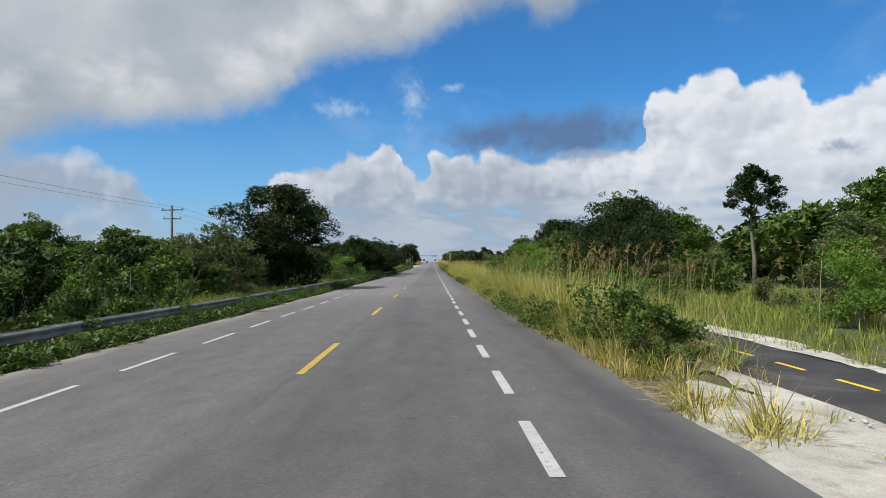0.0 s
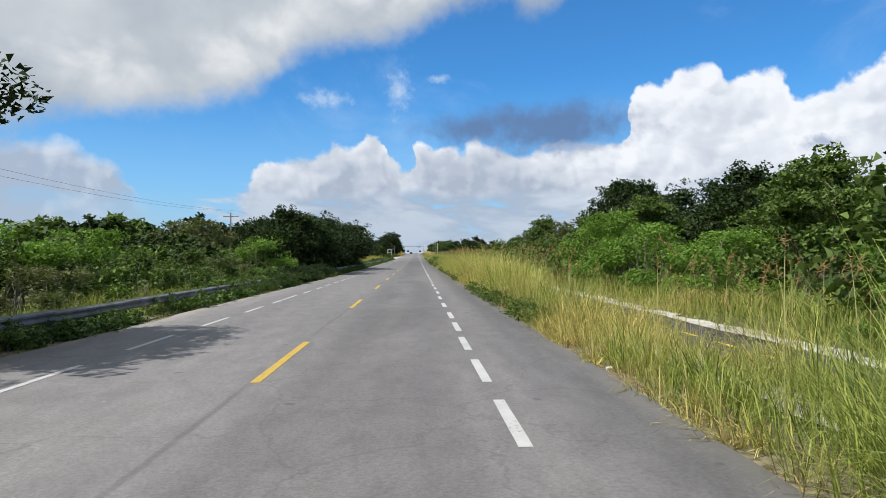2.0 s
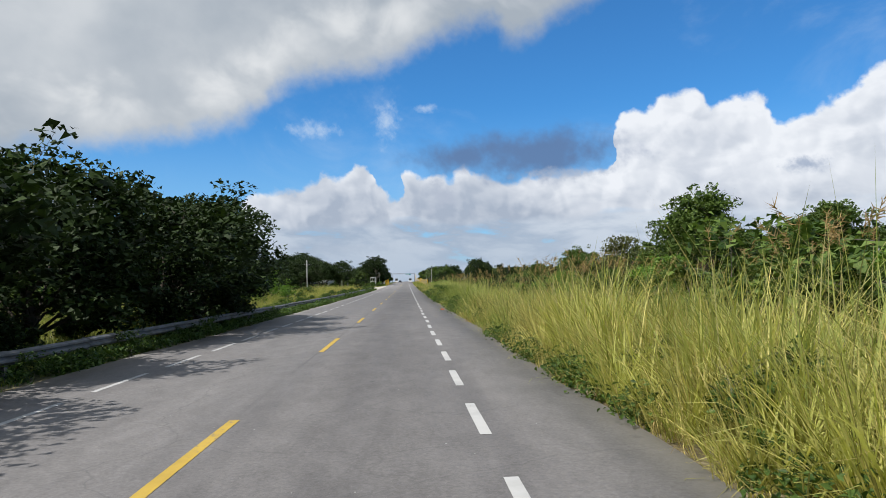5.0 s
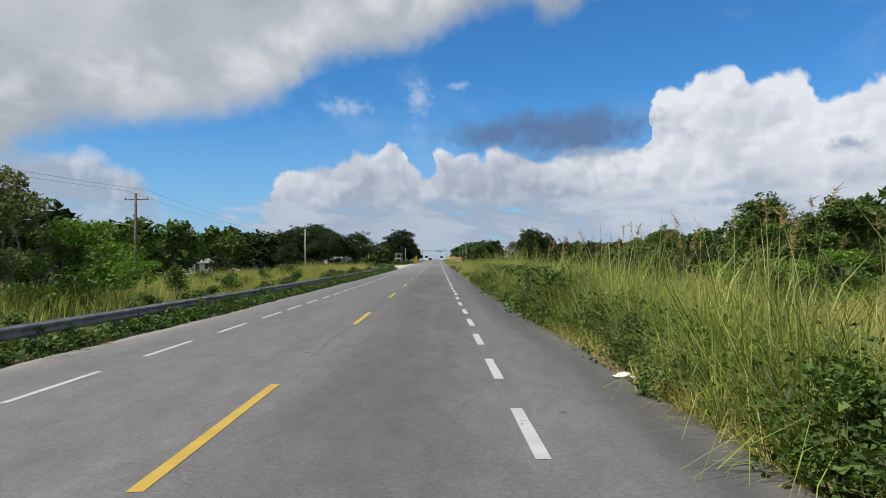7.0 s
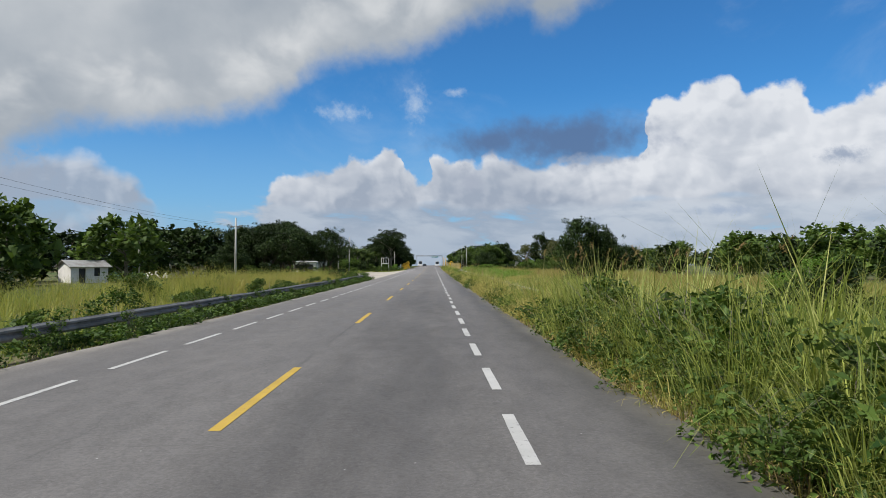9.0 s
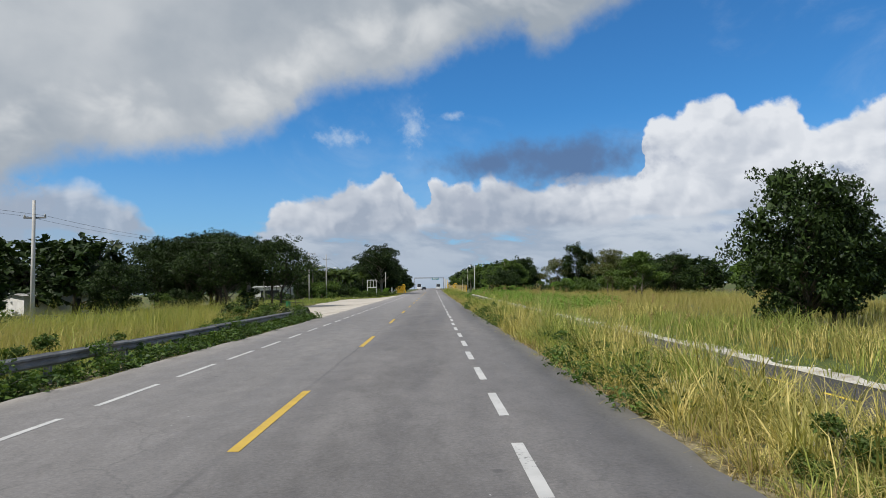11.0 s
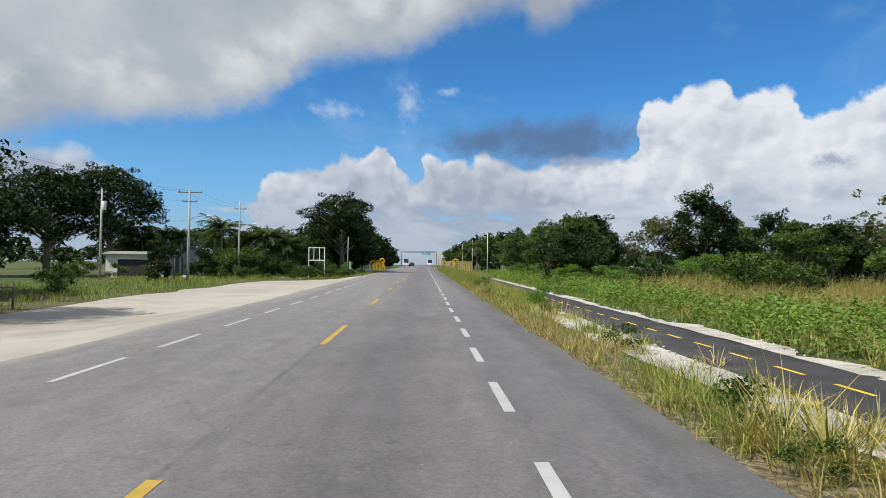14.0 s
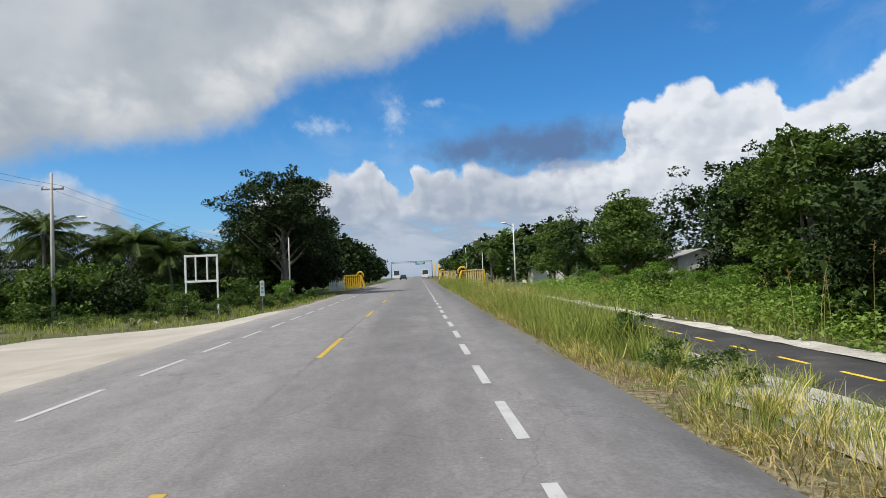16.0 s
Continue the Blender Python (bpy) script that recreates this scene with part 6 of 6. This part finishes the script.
# ---------------------------------------------------------------- things beside the road
def sign_frame(x, y):
    ob = thing("roadside_sign", pose(x, y, float(land(x, y)), 0, 0, 3), "empty white steel sign frame on two posts", "sign")
    for s in (-1.0, 1.0):
        part("post", a_box(s - 0.05, s + 0.05, -0.05, 0.05, -0.4, 2.3, bevel=0.008), WHITE_PAINT, ob)
    for z in (2.35, 4.0):
        part("rail", a_box(-1.06, 1.06, -0.06, 0.06, z - 0.07, z + 0.07, bevel=0.01), WHITE_PAINT, ob)
    for s in (-1.0, -0.36, 0.36, 1.0):
        w_ = 0.06 if abs(s) == 1 else 0.045
        part("upright", a_box(s - w_, s + w_, -0.05, 0.05, 2.42, 3.93, bevel=0.008), WHITE_PAINT, ob)
    return ob


sign_frame(-11.55, 401.2)


def km_post(x, y):
    ob = thing("kilometre_sign", pose(x, y, float(land(x, y))), "narrow pale roadside marker sign on a thin post", "sign")
    part("post", tube_mesh("post", [(0, 0, -0.3), (0, 0, 2.0)], [0.03, 0.03], GALVANISED, 8), None, ob)
    plate = part("plate", a_box(-0.13, 0.13, -0.045, -0.033, 1.05, 1.95, bevel=0.004), CONCRETE, ob, "pale plate with dark bars")
    for z in (1.75, 1.5, 1.28):
        part("bar", a_box(-0.07, 0.07, -0.052, -0.046, z - 0.07, z + 0.07), SIGN_BLUE, plate)
    return ob


km_post(-6.75, 397.0)


def tyre(x, y, z, tilt):
    bm = bmesh.new()
    n, prof = 32, [(0.26, -0.10), (0.30, -0.125), (0.40, -0.12), (0.46, -0.09), (0.475, 0.0), (0.46, 0.09), (0.40, 0.12), (0.30, 0.125), (0.26, 0.10)]
    rings = [[bm.verts.new(((r + (0.008 if i % 2 and r > 0.45 else 0)) * math.cos(2 * math.pi * i / n), h, (r + (0.008 if i % 2 and r > 0.45 else 0)) * math.sin(2 * math.pi * i / n))) for r, h in prof] for i in range(n)]
    for i in range(n):
        for k in range(len(prof) - 1):
            bm.faces.new((rings[i][k], rings[(i + 1) % n][k], rings[(i + 1) % n][k + 1], rings[i][k + 1]))
    ob = new("tyre", bm_mesh("tyre", bm, RUBBER, True))
    ob.matrix_basis = pose(x, y, z, *tilt)
    return tagged(ob, "worn black tyre leaning at the end of the guard rail", "tyre")


tyre(-7.2, 295.6, float(land(-7.2, 295.6)) + 0.40, (8, 0, 20))


def barrier_fence(x, y, n, label, turn=0):
    ob = thing("picket_fence", pose(x, y, float(land(x, y)), 0, 0, turn), label, "fence")
    for i in range(n):
        v = [(i * 0.34 - 0.11, -0.02, 0), (i * 0.34 + 0.11, -0.02, 0), (i * 0.34 + 0.11, -0.02, 1.5), (i * 0.34, -0.02, 1.68), (i * 0.34 - 0.11, -0.02, 1.5)]
        v += [(a, 0.02, c) for a, _, c in v]
        part("picket", mesh_of("picket", v, [(0, 1, 2, 3, 4), (9, 8, 7, 6, 5)] + [(k, k + 5, (k + 1) % 5 + 5, (k + 1) % 5) for k in range(5)], WHITE_PAINT), None, ob)
    for z in (0.35, 1.15):
        part("rail", a_box(-0.2, n * 0.34 - 0.1, 0.022, 0.07, z, z + 0.1), WHITE_PAINT, ob)
    return ob


def gate_wing(x, y, label, slat_mat, turn=0, mirror=1, n=10):
    """One wing of the village gate: a slatted steel panel under a cap rail, a raking brace and a curled arm at the road's side."""
    ob = thing("gate_wing", pose(x, y, float(land(x, y)), 0, 0, turn), label, "gate")
    half = n * 0.18
    for i in range(n):
        cx = -half + 0.18 + i * 0.36
        part("slat", a_box(cx - 0.12, cx + 0.12, -0.03, 0.03, 0.05, 2.15, bevel=0.01), slat_mat, ob)
    for z in (0.35, 1.75):
        part("rail", a_box(-half, half, 0.035, 0.11, z, z + 0.12), YELLOW_METAL, ob)
    part("cap", a_box(-half - 0.1, half + 0.1, -0.1, 0.13, 2.16, 2.34, bevel=0.03), slat_mat, ob, "pale cap rail")
    for s_ in (-1, 1):
        part("post", a_box(s_ * (half + 0.16) - 0.1, s_ * (half + 0.16) + 0.1, -0.1, 0.1, -0.2, 2.3, bevel=0.02), YELLOW_METAL, ob)
    v, f = [], []
    k = mirror * (half + 0.2)
    tube(v, f, [(k * 0.55, 0, 2.3), (k * 0.75, 0, 2.75), (k * 1.05, 0, 2.8), (k * 1.3, 0, 2.4), (k * 1.32, 0, 2.0), (k * 1.18, 0, 1.85)], [0.15, 0.17, 0.17, 0.15, 0.12, 0.08], 9)
    part("curled_arm", mesh_of("curled_arm", v, f, YELLOW_METAL, True), None, ob, "thick curled yellow arm")
    v, f = [], []
    tube(v, f, [(k * 0.98, -0.2, 2.3), (k * 1.45, -0.25, -0.1)], [0.17, 0.2], 8)
    part("brace", mesh_of("brace", v, f, YELLOW_METAL), None, ob, "raking yellow brace")
    return ob


barrier_fence(-11.9, 468.6, 8, "white picket fence by the roadside trees", 26)
gate_wing(-8.9, 476, "yellow slatted gate wing with a raking brace under the trees", YELLOW_METAL, 16, 1, 7)
gate_wing(11.2, 466, "cream slatted gate wing with a curled yellow arm", CREAM, 0, -1, 9)
gate_wing(10.6, 540, "cream slatted gate wing farther along the road", CREAM, 0, -1, 9)
pole(8.4, 600, 5.6, "yellow steel post beside the road", mat=YELLOW_METAL, r=0.2, name="yellow_post", category="post")
pole(9.6, 596, 5.0, "yellow steel post beside the road", mat=YELLOW_METAL, r=0.2, name="yellow_post", category="post")


def gantry(y):
    ob = thing("sign_gantry", pose(0, y, float(gz(y))), "steel sign gantry over the road with a blue-green sign", "gantry")
    for s in (-8.2, 8.2):
        part("post", tube_mesh("post", [(s, 0, -0.4), (s, 0, 6.6)], [0.16, 0.14], GALVANISED, 10), None, ob)
    for z in (6.1, 6.55):
        part("beam", tube_mesh("beam", [(-8.2, 0, z), (8.2, 0, z)], [0.09, 0.09], GALVANISED, 8), None, ob)
    plate = part("sign_plate", a_box(1.6, 5.4, -0.2, -0.15, 5.2, 6.3, bevel=0.02), SIGN_BLUE, ob, "blue-green direction sign")
    for z, a, b in ((5.95, 2.0, 4.9), (5.5, 2.0, 4.4)):
        part("bar", a_box(a, b, -0.22, -0.205, z - 0.1, z + 0.1), WHITE_PAINT, plate)
    return ob


gantry(636)


def vehicle(x, y, turn, w, l, h, hood, paint, label, category, name):
    """A far vehicle: lower body, cabin, glass, four wheels."""
    ob = thing(name, pose(x, y, float(gz(y)), 0, 0, turn), label, category)
    part("body", a_box(-w / 2, w / 2, -l / 2, l / 2, 0.32, 0.32 + hood, bevel=0.12), paint, ob)
    z = 0.32 + hood
    v = [(-w / 2 + 0.05, -l * 0.28, z), (w / 2 - 0.05, -l * 0.28, z), (w / 2 - 0.05, l * 0.44, z), (-w / 2 + 0.05, l * 0.44, z)]
    v += [(-w / 2 + 0.2, -l * 0.12, h), (w / 2 - 0.2, -l * 0.12, h), (w / 2 - 0.2, l * 0.38, h), (-w / 2 + 0.2, l * 0.38, h)]
    part("cabin", mesh_of("cabin", v, [(3, 2, 1, 0), (4, 5, 6, 7), (0, 1, 5, 4), (1, 2, 6, 5), (2, 3, 7, 6), (3, 0, 4, 7)], paint), None, ob)
    for s, (ya, yb) in ((-1, (-0.285, -0.13)), (1, (0.445, 0.385))):
        g = [(-w / 2 + 0.18, l * ya, z + 0.05), (w / 2 - 0.18, l * ya, z + 0.05), (w / 2 - 0.28, l * yb, h - 0.05), (-w / 2 + 0.28, l * yb, h - 0.05)]
        g = [(a, b + s * 0.012, c) for a, b, c in g]
        part("windscreen", mesh_of("windscreen", g, [(0, 1, 2, 3) if s < 0 else (3, 2, 1, 0)], CAR_GLASS), None, ob)
    for sx in (-1, 1):
        for sy in (-1, 1):
            wv, wf = [], []
            tube(wv, wf, [(-0.1, 0, 0), (0.1, 0, 0)], [0.34, 0.34], 14)
            part("wheel", mesh_of("wheel", wv, wf, RUBBER), None, ob, at=pose(sx * (w / 2 - 0.08), sy * l * 0.31, 0.34))
    return ob


vehicle(-1.9, 560, 0, 1.8, 4.4, 1.5, 0.55, CAR_DARK, "dark car far down the road", "car", "car")
vehicle(4.7, 575, 0, 2.2, 6.0, 2.7, 0.9, CAR_WHITE, "white van far down the road", "van", "van")
vehicle(-4.6, 585, 0, 2.3, 6.5, 2.9, 0.9, CAR_WHITE, "pale truck standing far down the road", "truck", "truck")


def rock(x, y, r, seed):
    bm = bmesh.new()
    bmesh.ops.create_icosphere(bm, subdivisions=2, radius=r)
    for v in bm.verts:
        v.co *= 0.75 + 0.5 * noise.noise(v.co * (1.6 / r) + Vector((seed, 0, 0)))
        v.co.z *= 0.65
    ob = new("stone", bm_mesh("stone", bm, STONE))
    ob.matrix_basis = pose(x, y, float(land(x, y)) + r * 0.3, 0, 0, seed * 40)
    return tagged(ob, "pale limestone lump lying on the gravel", "stone", "loose stones")


for i, (x_, y_, r_) in enumerate([(12.1, 331, 0.16), (11.9, 337.5, 0.10), (12.2, 343, 0.09), (11.8, 352, 0.08), (8.3, 325, 0.12), (8.1, 327, 0.08), (7.9, 329.3, 0.07), (8.4, 338, 0.08),
                                  (12.0, 318, 0.08), (6.9, 8.6, 0.07), (7.2, 9.6, 0.06), (-15.6, 400, 0.3), (-14.8, 399.4, 0.22), (-26, 394, 0.5), (-27.5, 393, 0.42), (-28.6, 394.5, 0.55), (-30, 393.5, 0.4),
                                  (-24, 395, 0.3), (-19.6, 399.5, 0.3), (-12.8, 396.6, 0.2), (5.75, 30.9, 0.06), (5.72, 58.6, 0.09), (5.8, 163, 0.07)]):
    rock(x_, y_, r_, i)


def crumbs(name, x, y, r, rng, label):
    """Small angular stones, each a squashed octahedron."""
    n = len(x)
    axes = np.array([(1, 0, 0), (0, 1, 0), (-1, 0, 0), (0, -1, 0), (0, 0, 0.7), (0, 0, -0.7)], float)
    v = axes[None] * r[:, None, None] * rng.uniform(0.6, 1.3, (n, 6, 1)) + np.stack([x, y, land(x, y) + 0.07], -1)[:, None]
    f = np.array([(0, 1, 4), (1, 2, 4), (2, 3, 4), (3, 0, 4), (1, 0, 5), (2, 1, 5), (3, 2, 5), (0, 3, 5)])
    q = (np.arange(n)[:, None, None] * 6 + f[None]).reshape(-1, 3)
    return structure(name, mesh_arrays(name, v.reshape(-1, 3), np.zeros((0, 4), int), q, STONE), label, "gravel", "stuff")


x, y, rng = tufts(2600, 0.0, 1.0, -5, 400, 81)
x = np.where(rng.random(len(x)) < 0.6, 11.0 + 0.9 * x, 7.6 + 0.8 * x) + 0.0011 * y
crumbs("limestone_crumbs", x, y, rng.uniform(0.02, 0.07, len(x)), rng, "loose pale limestone crumbs along the cycle path")


def crumpled(x, y, mat, label, name, r=0.14, seed=1):
    bm = bmesh.new()
    bmesh.ops.create_icosphere(bm, subdivisions=2, radius=r)
    for v in bm.verts:
        v.co *= 0.7 + 0.7 * noise.noise(v.co * (3.0 / r) + Vector((seed, 2, 0)))
        v.co.z *= 0.4
        v.co.x *= 1.6
    ob = new(name, bm_mesh(name, bm, mat))
    ob.matrix_basis = pose(x, y, float(gz(y)) + r * 0.2)
    return tagged(ob, label, "litter")


crumpled(5.0, 161.2, LITTER, "crumpled faded orange plastic wrapper on the shoulder", "plastic_wrapper", 0.13, 3)
crumpled(5.45, 167.6, WHITE_WALL, "crumpled white plastic bag at the grass edge", "plastic_bag", 0.14, 5)


def bin_barrel(x, y):
    v, f = [], []
    tube(v, f, [(0, 0, 0), (0, 0, 0.45), (0, 0, 0.9), (0, 0, 0.93)], [0.27, 0.30, 0.28, 0.30], 14)
    ob = new("barrel", mesh_of("barrel", v, f, GREEN_BIN, True))
    ob.matrix_basis = pose(x, y, float(land(x, y)))
    return tagged(ob, "green plastic barrel at the lay-by's edge", "barrel")


bin_barrel(-15.9, 331.5)


def wooden_fence(x, y, n, step, label):
    ob = thing("wooden_fence", pose(x, y, float(land(x, y))), label, "fence")
    r0 = random.Random(5)
    for i in range(n):
        part("post", tube_mesh("post", [(0, 0, -0.2), (r0.uniform(-0.05, 0.05), 0, 1.2)], [0.06, 0.05], WOOD_POLE, 7), None, ob, at=pose(-i * step * 0.5, -i * step, 0))
    for z in (0.55, 1.0):
        part("rail", tube_mesh("rail", [(0, 0, z), (-(n - 1) * step * 0.5, -(n - 1) * step, z)], [0.035, 0.035], WOOD_POLE, 6), None, ob)
    return ob


wooden_fence(-16.2, 343, 6, 1.5, "low dark wooden rail fence under the trees")
for x_, y_, h_ in ((-24.3, 384, 1.6), (-22.0, 383, 1.2), (-25.4, 389, 2.4), (-21.4, 392, 1.0)):
    v, f = [], []
    tube(v, f, [(0, 0, -0.2), (0.03, 0, h_ * 0.6), (0.0, 0.02, h_)], [0.07, 0.06, 0.05], 7)
    ob = new("fence_post", mesh_of("fence_post", v, f, WOOD_POLE, True))
    ob.matrix_basis = pose(x_, y_, float(land(x_, y_)))
    tagged(ob, "old wooden fence post in the grass", "post", "old fence posts")
